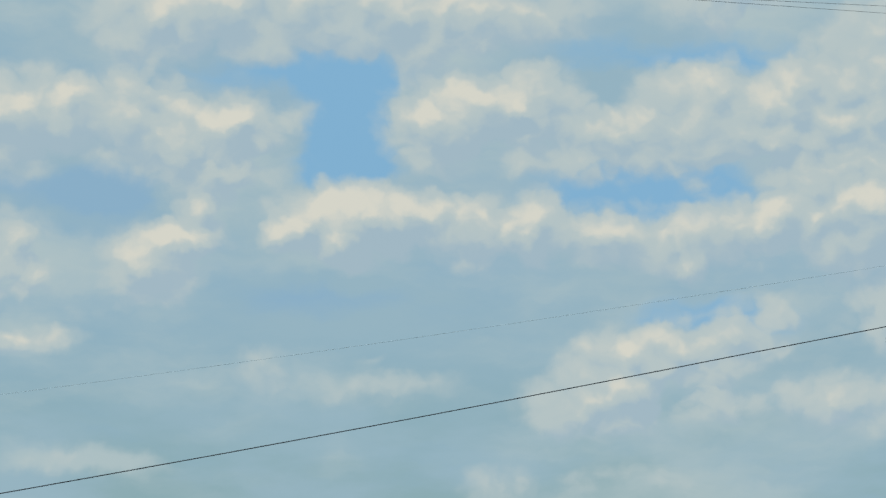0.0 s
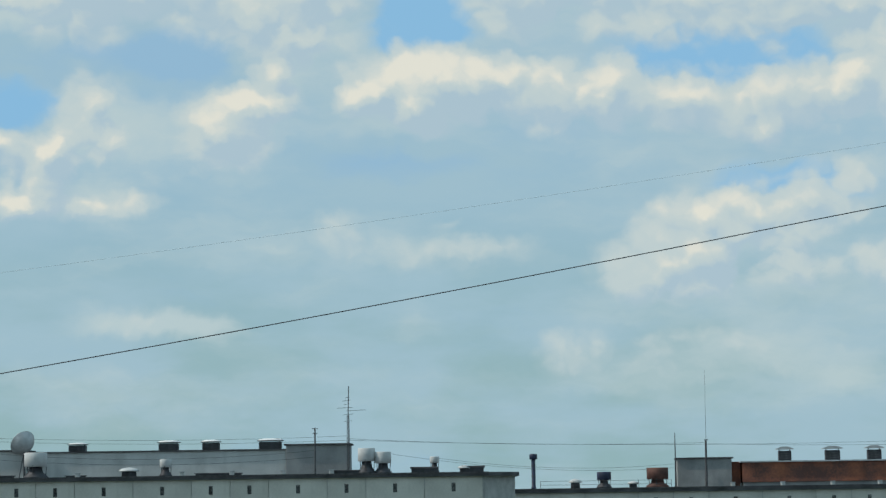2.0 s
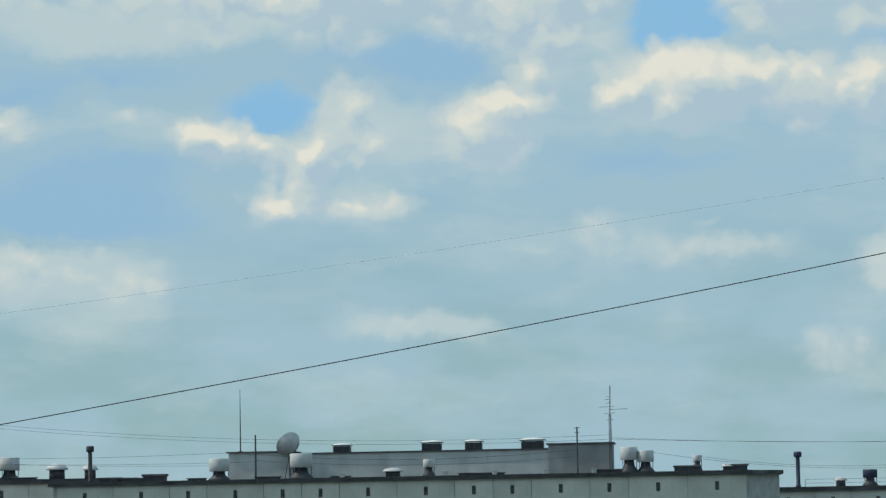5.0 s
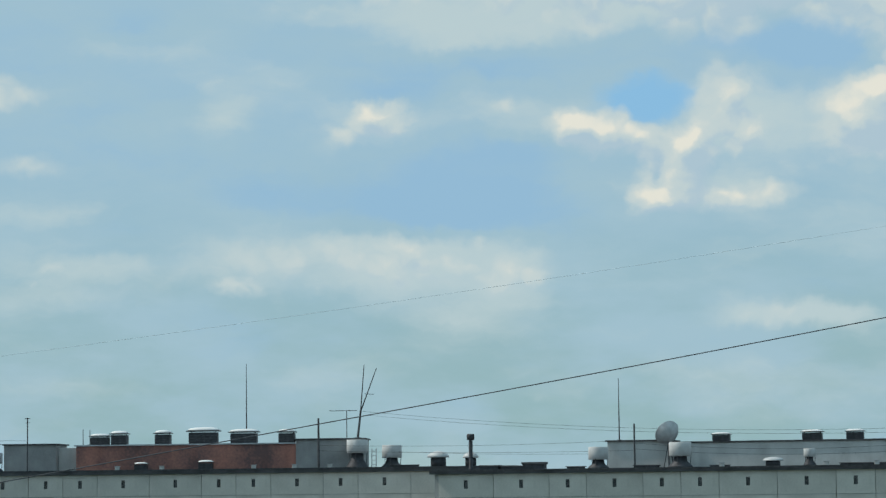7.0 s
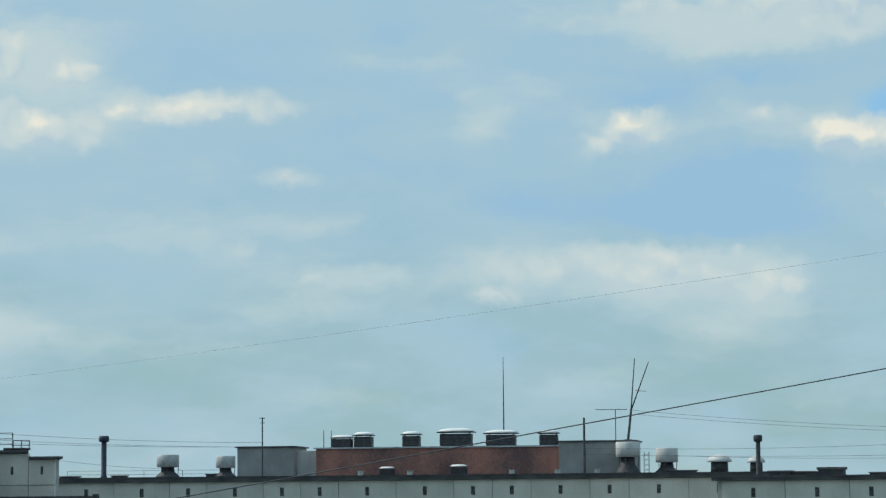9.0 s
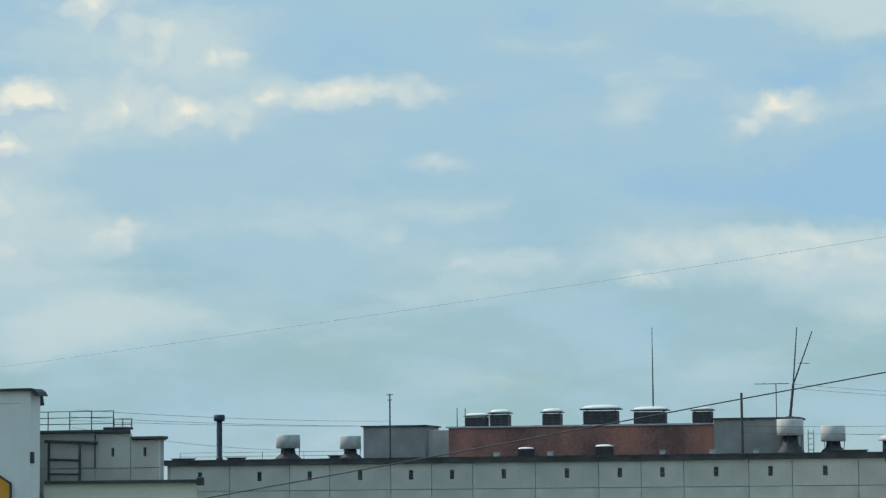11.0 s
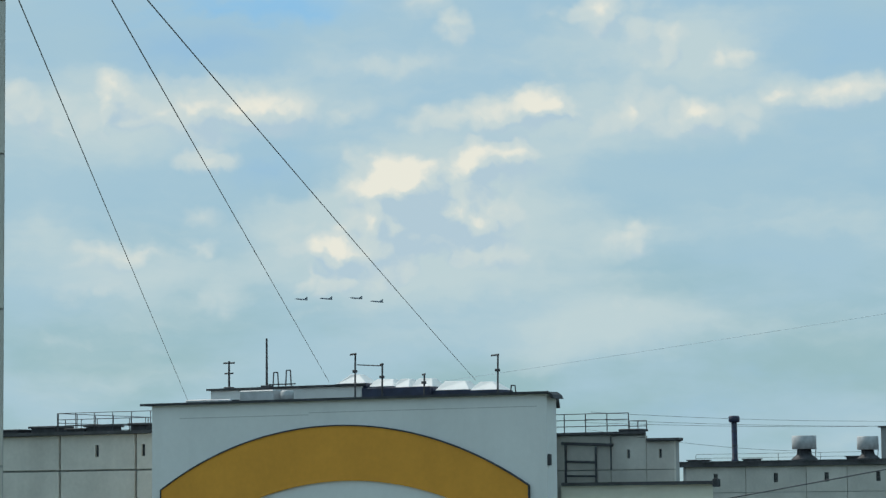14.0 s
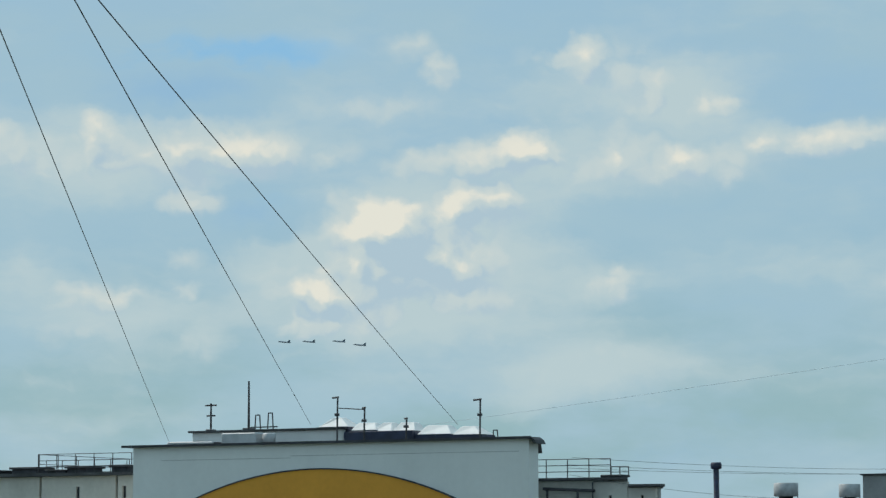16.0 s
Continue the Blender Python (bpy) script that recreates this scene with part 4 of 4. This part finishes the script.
def arch_ring(outer, inner, foot, y0, y1):
    """A band between two arcs, with straight legs down to foot."""
    bm = bmesh.new()
    o = [(outer[0][0], foot)] + outer + [(outer[-1][0], foot)]
    i = [(inner[0][0], foot)] + inner + [(inner[-1][0], foot)]
    rows = []
    for (x, z), (p, q) in zip(o, i):
        rows.append([bm.verts.new(c) for c in ((x, y0, z), (p, y0, q), (p, y1, q), (x, y1, z))])
    for a, b in zip(rows, rows[1:]):
        for k in range(4):
            bm.faces.new((a[k], a[(k + 1) % 4], b[(k + 1) % 4], b[k]))
    bm.faces.new(rows[0])
    bm.faces.new(rows[-1][::-1])
    return bm


part("arch_band", arch_ring(arc(6.5, 2.09, 11.3, 6.12), arc(6.85, 0.5, 10.1, 5.0), EYE - 12, -0.07, -0.004), OCHRE, endb, "ochre painted arch band")
# narrow dark line following the outer arc and legs of the ochre band
part("arch_edging", arch_ring(arc(6.5, 2.125, 11.33, 6.155), arc(6.5, 2.088, 11.3, 6.123), EYE - 12, -0.095, -0.003), DARK_TIN, endb, "thin dark line along the outside of the arch band")
part("crack_strip", boxes((1.0, 5.5, -0.006, -0.002, EYE + 2.43, EYE + 2.45), (5.5, 12.9, -0.006, -0.002, EYE + 2.49, EYE + 2.51)), PENT_WHITE, endb, "thin seam below the roof edge")
for z in (-1.0, -5.0, -9.0):
    part("downpipe", tubes(((CW + 0.09, 0.3, EYE + z - 3.0), (CW + 0.09, 0.3, EYE + z + 0.9), 0.055)), TIN, endb, "grey downpipe")
part("bracket", boxes((CW + 0.0, CW + 0.1, -0.04, 0.08, EYE + 0.84, EYE + 1.16), bevel=0.02), DARK_TIN, endb, "dark box at the corner")

zc = CT + 0.06
t = thing("roof_shelter", on(AT_C, 0, 0, zc), "long low white roof shelter with a dark blue side", "roof house")
part("wall", boxes((0.82, 6.17, 2.0, 4.5, 0, 0.44), bevel=0.015), RENDER_WHITE, t)
part("lid", boxes((0.72, 6.25, 1.9, 4.6, 0.442, 0.5)), FELT, t)
part("side", boxes((6.19, 8.5, 1.95, 4.3, 0.0, 0.36), bevel=0.015), BLUE_TIN, t, "dark blue sheet side")


def skylight(u, w, h, zb, trapeze, label):
    t = thing("skylight_hood", on(AT_C, u, 2.6, zb), label, "skylight", "white roof hoods")
    k = 0.24 if not trapeze else 0.42
    bm = bmesh.new()
    a = [bm.verts.new(c) for c in ((-w / 2, -0.45, 0), (w / 2, -0.45, 0), (w / 2, 0.45, 0), (-w / 2, 0.45, 0))]
    s = 0.1 if trapeze else 0.0
    tip = random.Random(int(u * 100)).uniform(-0.06, 0.12)
    b = [bm.verts.new(c) for c in ((-w * k + s + tip, -0.2, h), (w * k * (0.4 if not trapeze else 0.6), -0.12, h), (w * k * (0.4 if not trapeze else 0.6), 0.2, h), (-w * k + s + tip, 0.2, h * 0.9))]
    bm.faces.new(a[::-1])
    bm.faces.new(b)
    for i in range(4):
        bm.faces.new((a[i], a[(i + 1) % 4], b[(i + 1) % 4], b[i]))
    bmesh.ops.bevel(bm, geom=list(bm.edges), offset=0.02, segments=1, affect="EDGES")
    part("hood", bm, HOOD, t)
    part("kerb", boxes((-w / 2 - 0.02, w / 2 + 0.02, -0.5, 0.4, -0.32, -0.002)), BLUE_TIN, t, "dark kerb under the hood")


for u, w, h, zb, tr in ((5.72, 1.05, 0.3, 3.42, False), (6.75, 0.9, 0.24, 3.3, True), (7.4, 0.62, 0.28, 3.25, True), (8.12, 0.75, 0.3, 3.22, True), (9.12, 1.15, 0.28, 3.13, True), (10.2, 0.98, 0.26, 3.1, False)):
    skylight(u, w, h, zb, tr, "white sheet roof hood catching the sun")
mast(on(AT_C, 2.73, 2.2, zc + 0.5), 1.5, 0.04, "dark rod antenna on the shelter", 2)
pole(on(AT_C, 1.37, 2.2, zc + 0.5), 0.85, 0.035, "short iron pole with a crossarm on the shelter")


def stub_antenna(u, v, zb, h, stub, label):
    t = thing("rod_antenna", on(AT_C, u, v, zb), label, "antenna", "short antennas")
    part("mast", tubes(((0, 0, 0), (0.02, 0, h), 0.028)), IRON, t)
    part("stub", tubes(((-stub, 0, h - 0.01), (0.05, 0, h + 0.01), 0.03), sides=6), IRON, t)
    part("clamp", boxes((-0.06, 0.06, -0.06, 0.06, h * 0.6, h * 0.6 + 0.08), bevel=0.01), IRON, t)
    return t


stub_antenna(6.05, 1.8, zc, 1.38, 0.16, "dark antenna mast with a short stub on top")
stub_antenna(10.7, 2.0, zc, 1.2, 0.2, "leaning dark antenna mast with a short stub")
t = stub_antenna(6.97, 1.8, zc, 1.05, 0.06, "short dark mast joined by a thin boom")
part("boom", tubes(((-0.85, 0, 1.06), (0.0, 0, 1.0), 0.018), sides=6), IRON, t)
stub_antenna(8.38, 1.8, zc, 0.7, 0.05, "short dark rod on the roof")
for u, w, h in ((3.05, 0.2, 0.45), (3.5, 0.2, 0.5)):
    t = thing("ladder_hoop", on(AT_C, u, 2.2, zc + 0.5), "bent iron hoop of a roof ladder", "ladder", "roof hoops")
    part("hoop", tubes(((-w / 2, 0, 0), (-w / 2 + 0.03, 0, h), 0.02), ((-w / 2 + 0.03, 0, h), (w / 2 - 0.03, 0, h), 0.02), ((w / 2 - 0.03, 0, h), (w / 2, 0, 0), 0.02), ((-w / 2 - 0.15, 0, 0.08), (w / 2 + 0.15, 0, 0.08), 0.02), sides=6), IRON, t)
t = thing("ladder_hoop", on(AT_C, 11.2, 2.0, zc), "bent iron hoop of a roof ladder", "ladder", "roof hoops")
part("hoop", tubes(((-0.09, 0, 0), (-0.06, 0, 0.3), 0.018), ((-0.06, 0, 0.3), (0.06, 0, 0.3), 0.018), ((0.06, 0, 0.3), (0.09, 0, 0), 0.018), sides=6), IRON, t)
t = thing("sheet_box", on(AT_C, 3.15, 1.2, zc), "pale sheet duct box on the roof edge", "duct")
part("box", boxes((-0.6, 0.6, -0.3, 0.3, 0, 0.36), bevel=0.03), TIN, t)
part("duct", lathe([(0.2, 0), (0.2, 0.3), (0.16, 0.34)], 16), TIN, t, at=pose(0.9, 0, 0))
t = thing("sheet_box", on(AT_C, 1.95, 1.2, zc), "low pale sheet box on the roof edge", "duct")
part("box", boxes((-0.45, 0.3, -0.3, 0.3, 0, 0.12), bevel=0.02), TIN, t)
part("box_end", boxes((0.31, 0.45, -0.25, 0.25, 0, 0.1)), DARK_TIN, t)
t = thing("sheet_box", on(AT_C, -0.75 + 1.2, 2.6, zc), "low pale sheet box at the roof corner", "duct")
part("box", boxes((-0.75, 0.2, -0.3, 0.3, 0, 0.2), bevel=0.03), TIN, t)

# ---- lower wing beside the end block ----
wing = thing("side_wing", AT_C, "pale concrete panel wing with attic vents beside the arch block", "apartment block", "panel wings")
WT = 2.12
part("wall", boxes((-16.0, -0.02, 3.15, 14.0, 0, EYE + WT)), JOINT, wing)
part("roof", boxes((-16.2, -0.01, 2.8, 14.2, EYE + WT, EYE + WT + 0.1)), FELT, wing, "dark felt roof edge")
for k in range(6):
    u1 = -0.06 - 2.62 * k - (0.33 if k > 1 else 0.0)
    u0 = u1 - (2.86 if k == 1 else 2.53)
    for z0, z1 in ((1.0, WT - 0.01), (-1.8, 0.94), (-4.6, -1.83)):
        if z0 > 0 and k < 2:
            c = -4.13 if k == 1 else -2.35
            part("panel", boxes((u0, c - 0.07, 3.0, 3.15, EYE + z0, EYE + z1), (c + 0.07, u1, 3.0, 3.15, EYE + z0, EYE + z1), (c - 0.07, c + 0.07, 3.0, 3.15, EYE + z0, EYE + 1.4), (c - 0.07, c + 0.07, 3.0, 3.15, EYE + 1.78, EYE + z1)), CONCRETE, wing)
            part("attic_vent", boxes((c - 0.07, c + 0.07, 3.08, 3.14, EYE + 1.4, EYE + 1.78)), DARK_TIN, wing)
        else:
            part("panel", boxes((u0, u1, 3.0, 3.15, EYE + z0, EYE + z1), bevel=0.01), CONCRETE, wing)
railing(on(AT_C, -5.9, 3.3, WT + 0.1), 5.8, 0.62, 0.72, "iron roof railing with thin rails", 3, 0.015)
railing(on(AT_C, -9.4, 8.6, WT + 0.1), 7.4, 0.62, 0.67, "iron roof railing set back on the roof", 3, 0.015)
railing(on(AT_C, -5.9, 3.35, WT + 0.1, 90), 5.2, 0.62, 1.05, "iron roof railing across the roof", 2, 0.015)
for u, w, h in ((-6.8, 0.95, 0.24), (-5.5, 0.7, 0.14), (-4.7, 0.75, 0.24), (-3.05, 0.6, 0.26), (-8.4, 1.2, 0.16)):
    hatch(on(AT_C, u, 4.2, WT + 0.1), w, h, "low dark roof hatch box")

wing2 = thing("stair_wing", AT_C, "grey panel stair wing with an iron frame on its wall", "apartment block", "panel wings")
part("wall", slab([(6.0, 10.1), (12.88, 10.1), (12.93, 10.4), (9.5, 18.0), (6.0, 18.0)], 0, EYE + 1.68), JOINT, wing2)
part("upper_wall", slab([(6.0, 10.1), (11.93, 10.1), (8.6, 17.5), (6.0, 17.5)], EYE + 1.68, EYE + 1.915), JOINT, wing2)
for u0, u1, zt_ in ((6.2, 8.78, 1.9), (8.8, 10.74, 1.9), (10.76, 11.96, 1.86), (11.98, 12.92, 1.66)):
    c = (u0 + u1) / 2
    if c > 11:
        part("panel", boxes((u0, c - 0.05, 10.0, 10.14, EYE + 0.8, EYE + zt_), (c + 0.05, u1, 10.0, 10.14, EYE + 0.8, EYE + zt_), (c - 0.05, c + 0.05, 10.0, 10.14, EYE + 0.8, EYE + 1.15), (c - 0.05, c + 0.05, 10.0, 10.14, EYE + 1.43, EYE + zt_)), CONCRETE, wing2)
        part("attic_vent", boxes((c - 0.05, c + 0.05, 10.09, 10.13, EYE + 1.15, EYE + 1.43)), DARK_TIN, wing2)
    else:
        part("panel", boxes((u0, u1, 10.0, 10.14, EYE + 0.8, EYE + zt_), bevel=0.01), CONCRETE, wing2)
    part("panel", boxes((u0, u1, 10.0, 10.14, EYE - 2.0, EYE + 0.775), bevel=0.01), CONCRETE, wing2)
part("roof", slab([(6.0, 9.8), (12.05, 9.8), (8.7, 17.8), (6.0, 17.8)], EYE + 1.92, EYE + 2.0), FELT, wing2, "dark felt roof edge")
part("roof", slab([(12.06, 9.8), (13.15, 9.8), (13.15, 10.2), (9.8, 17.6), (8.8, 17.6)], EYE + 1.69, EYE + 1.77), FELT, wing2, "lower dark felt roof edge")
part("roof_block", boxes((11.1, 11.85, 9.82, 10.5, EYE + 2.002, EYE + 2.08), bevel=0.02), DARK_TIN, wing2)
fr = [((9.24, 9.85, EYE + 0.4), (9.24, 9.85, EYE + 1.66), 0.04), ((10.3, 9.85, EYE + 0.4), (10.3, 9.85, EYE + 1.54), 0.04), ((10.8, 9.9, EYE + 0.8), (10.8, 9.9, EYE + 1.85), 0.025),
      ((9.1, 9.85, EYE + 1.66), (10.9, 9.85, EYE + 1.58), 0.05), ((9.24, 9.85, EYE + 1.08), (10.32, 9.85, EYE + 1.04), 0.04), ((9.24, 9.85, EYE + 0.62), (10.32, 9.85, EYE + 0.6), 0.03)]
for f in fr:
    part("frame_bar", tubes(f), IRON, wing2, "dark iron frame bar")
railing(on(AT_C, 8.3, 10.2, 2.0), 3.0, 0.6, 0.75, "iron roof railing on the stair wing", 3, 0.018)
railing(on(AT_C, 11.32, 10.2, 2.0), 0.6, 0.34, 0.3, "low iron roof railing", 2, 0.018)
low = thing("low_wing", AT_C, "pale rendered low wing with a dark roof edge", "apartment block", "panel wings")
part("wall", slab([(11.3, 5.0), (16.15, 5.0), (14.2, 9.7), (9.15, 9.7)], 0, EYE + 0.28), TOWER, low)
part("roof", slab([(11.4, 4.8), (16.4, 4.8), (14.4, 9.75), (9.15, 9.75)], EYE + 0.282, EYE + 0.38), FELT, low, "dark felt roof edge")
part("end_box", boxes((16.24, 16.4, 4.72, 4.98, EYE + 0.2, EYE + 0.44), bevel=0.02), DARK_TIN, low)

# ---- tower at the end of the street ----
tw = thing("tower_block", place(133.95, 213.42, -0.62), "tall cream rendered tower block with white windows", "tower block")
TH = EYE + 27.5
part("wall", boxes((0.0, 22.0, 0.25, 18.0, 0, TH)), JOINT, tw)
part("roof", boxes((-0.4, 22.4, -0.3, 18.4, TH, TH + 0.5)), FELT, tw, "dark roof edge")
part("cornice", boxes((-0.2, 22.2, -0.12, 0.0, EYE + 12.3, EYE + 12.75)), TOWER, tw, "projecting string course")
part("cornice", boxes((-0.2, 22.2, -0.12, 0.0, EYE + 7.0, EYE + 7.4)), TOWER, tw, "projecting string course")
railing(place(133.95, 213.42, -0.62) @ pose(0.2, 0.6, TH + 0.5), 21, 0.9, 1.5, "thin iron roof railing on the tower", 2, 0.03)
TST = 3.02
tw_w, tw_h = 1.15, 1.65
tmesh = mesh("panel", boxes((-1.5, -tw_w / 2, 0, 0.25, 0, TST), (tw_w / 2, 1.5, 0, 0.25, 0, TST), (-tw_w / 2, tw_w / 2, 0, 0.25, 0, 0.8), (-tw_w / 2, tw_w / 2, 0, 0.25, 0.8 + tw_h, TST)), TOWER)
tframe = mesh("window_frame", boxes((-tw_w / 2, -tw_w / 2 + 0.08, 0, 0.08, 0, tw_h), (tw_w / 2 - 0.08, tw_w / 2, 0, 0.08, 0, tw_h), (-tw_w / 2 + 0.08, tw_w / 2 - 0.08, 0, 0.08, 0, 0.08), (-tw_w / 2 + 0.08, tw_w / 2 - 0.08, 0, 0.08, tw_h - 0.08, tw_h), (-0.04, 0.04, 0.003, 0.077, 0.08, tw_h - 0.08)), FRAME_PAINT)
tpane = mesh("pane", boxes((0.04, tw_w / 2 - 0.08, 0.03, 0.05, 0.08, tw_h - 0.08)), GLASS)
tblind = mesh("pane", boxes((-tw_w / 2 + 0.08, -0.04, 0.03, 0.05, 0.08, tw_h - 0.08)), BLIND)
tsill = mesh("sill", boxes((-tw_w / 2 - 0.06, tw_w / 2 + 0.06, -0.12, 0, -0.08, -0.01)), TIN)
for c in range(7):
    u = 1.5 + 3.0 * c
    for k in range(12):
        z = TH - 2.4 - TST * (k + 1)
        part("panel", tmesh, None, tw, at=pose(u, 0, z))
        wn = part("window", tframe, None, tw, at=pose(u, 0.1, z + 0.8))
        part("pane", tpane, None, wn)
        part("pane", tblind, None, wn, "pane with a pale blind")
        part("sill", tsill, None, wn)
    part("attic_panel", boxes((u - 1.5, u - 0.35, 0, 0.25, TH - 2.4, TH), (u + 0.35, u + 1.5, 0, 0.25, TH - 2.4, TH), (u - 0.35, u + 0.35, 0, 0.25, TH - 2.4, TH - 1.5), (u - 0.35, u + 0.35, 0, 0.25, TH - 0.95, TH)), TOWER, tw)
    part("attic_vent", boxes((u - 0.35, u + 0.35, 0.12, 0.2, TH - 1.5, TH - 0.95)), DARK_TIN, tw)

# ---- a taller block whose corner closes the yard on the west ----
apartment_block(place(-17.97, 76.58, 0.5), -21.175, [L] * 6, -23.1, 0.0, 12.0, 16.23, "tall cream grey concrete panel block beside the yard", floors=14)

# ---- the block that the view is taken from, behind the lens ----
apartment_block(place(35.0, -5.9, math.pi), 2.0, [L, S] * 10, 0.0, 64.0, 12.0, 10.6, "concrete panel block that closes the yard behind", floors=13)


# ---- cables ----
def cable(name, pts, r, mat, label, group="overhead cables"):
    cu = bpy.data.curves.new(name, "CURVE")
    cu.dimensions, cu.bevel_depth, cu.bevel_resolution = "3D", r, 2
    sp = cu.splines.new("POLY")
    sp.points.add(len(pts) - 1)
    for q, p in zip(sp.points, pts):
        q.co = (*p, 1)
    cu.materials.append(mat)
    ob = new(name, cu)
    dg = bpy.context.evaluated_depsgraph_get()
    me = bpy.data.meshes.new_from_object(ob.evaluated_get(dg))
    bpy.data.objects.remove(ob)
    return tagged(new(name, me), label, "cable", group)


def along(block, f, u0, u1, v, n=60):
    return [tuple(on(block, u0 + (u1 - u0) * k / n, v, f(u0 + (u1 - u0) * k / n)).translation) for k in range(n + 1)]


def sagging(a, b, sag, n=24):
    a, b = Vector(a), Vector(b)
    return [tuple(a.lerp(b, k / n) - Vector((0, 0, sag * 4 * (k / n) * (1 - k / n)))) for k in range(n + 1)]


tower_top = (140.0, 211.0, TH + 1.2)
cable("cable", along(AT_B, lambda u: -0.2 + 0.164 * u + 0.00013 * u * u - 0.14 * max(0.0, 1 - ((u - 71) / 41) ** 2), -12, 126, -8.0) + [tower_top], 0.037, WIRE_MID, "thick black overhead cable rising across the roofs")
cable("cable", along(AT_B, lambda u: 9.1 + 0.112 * u + 0.00024 * u * u, -30, 126, -8.0) + [tower_top], 0.011, WIRE_FAINT, "thin grey overhead cable high over the roofs")
yard_block_top = (-26.9, 76.3, EYE + 16.6)
for k in range(2):
    cable("cable", [yard_block_top] + along(AT_B, lambda u: 49.3 - 0.027 * u + 0.5 * k * (u - 100) / 22, 60, 126, -8.0) + [tower_top], 0.016, WIRE_PALE, "thin overhead cable high in the sky")


def at(block, u, v, z):
    return tuple(on(block, u, v, z).translation)


for a, b, s in (((-46.07, 161.14, EYE + 5.19), (11.21, -6.0, EYE + 10.01), 0.04), ((-37.7, 159.27, EYE + 5.95), (6.79, -6.0, EYE + 10.28), 0.04), ((-29.49, 157.43, EYE + 5.76), (0.89, -6.0, EYE + 10.65), 0.23)):
    cable("cable", sagging(a, b, s, 40), 0.011, WIRE_MID if a[0] > -45 else WIRE_PALE, "taut dark cable running down to the arch block's roof", "cables to the arch block")
for a, b, s in ((at(AT_B, 32.2, 7, 6.3), at(AT_A, 35.2, 5.3, 4.2), 0.8), (at(AT_A, 35.2, 5.3, 4.0), at(AT_D, 13.4, 3, 3.7), 0.25), (at(AT_A, 35.2, 5.3, 3.9), at(AT_D, 40, 8, 4.0), 0.5),
                (at(AT_D, 13.4, 3, 3.6), at(AT_D, 40, 8, 3.6), 0.2), (at(AT_A, 33.0, 3, 3.2), at(AT_A, 11.1, 3, 3.3), 0.5), (at(AT_A, 33.0, 3, 2.75), at(AT_A, 11.1, 3, 2.9), 0.45),
                (at(AT_C, 13.0, 3, 2.2), at(AT_B, 7.55, 3, 4.0), 0.12), (at(AT_C, 13.0, 3, 2.1), at(AT_B, 5.2, 6, 4.1), 0.1), (at(AT_C, 13.2, 3, 2.4), at(AT_B, 7.55, 3, 4.3), 0.15), (at(AT_C, 13.1, 3, 1.9), at(AT_B, 0.5, 3, 2.6), 0.2),
                (at(AT_B, 32.6, 7, 6.0), at(AT_A, 35.2, 5.3, 3.9), 0.75), (at(AT_B, 29.3, 4, 3.7), at(AT_A, 11.1, 3, 3.5), 0.2), (at(AT_B, 29.3, 4, 3.3), at(AT_A, 11.1, 3, 2.8), 0.15), (at(AT_B, 34.6, 5.6, 3.2), at(AT_A, 8.7, 3, 2.6), 0.1),
                (at(AT_A, 41.0, 3, 2.6), at(AT_D, 11.2, 5.4, 2.2), 0.5), (at(AT_A, 37.5, 3, 3.0), at(AT_D, 11.2, 5.4, 1.9), 0.6)):
    cable("cable", sagging(a, b, s), 0.009, WIRE, "thin roof wire between the blocks", "roof wires")


# ---- four jets far off ----
def jet(m, label):
    t = thing("jet", m, label, "aircraft", "jets in a line")
    n = 12
    prof = [(0.05, -10.5), (0.35, -9.6), (0.62, -8.0), (0.85, -6.0), (1.0, -3.0), (1.05, 1.0), (0.98, 5.0), (0.8, 8.6), (0.55, 10.2)]
    part("fuselage", lathe(prof, n), JET, t, at=pose(0, 0, 0, 0, 90, 0) @ Matrix.Diagonal((1.0, 1.35, 1.0, 1)))
    part("canopy", lathe([(0.05, -1.7), (0.4, -1.1), (0.55, 0), (0.4, 1.2), (0.05, 2.2)], 10), GLASS, t, at=pose(-5.8, 0, 0.75, 0, 90, 0))
    for sy in (-1, 1):
        part("wing", slab([(-2.5, sy * 0.9), (2.2, sy * 6.8), (4.4, sy * 6.8), (4.8, sy * 0.9)], -0.12, 0.12), JET, t)
        part("tailplane", slab([(6.6, sy * 1.0), (9.2, sy * 4.4), (10.6, sy * 4.4), (10.4, sy * 1.0)], -0.08, 0.08), JET, t)
        part("fin", prism([(5.0, 0.6), (8.4, 3.9), (10.2, 3.9), (9.6, 0.6)], sy * 1.6 - 0.09, sy * 1.6 + 0.09), JET, t)
        part("nacelle", boxes((-2.0, 10.6, sy * 1.25 - 0.6, sy * 1.25 + 0.6, -1.15, 0.1), bevel=0.25), JET, t, "engine nacelle")
    return t


for (u, z) in ((-1995.0, 313.4), (-1950.0, 312.2), (-1896.0, 310.6), (-1859.0, 303.6)):
    jet(place(-27.06, 107.14, -0.22) @ pose(u, 3390, EYE + z, 8, 4, 25), "small grey twin-tailed jet flying in line against the sky")
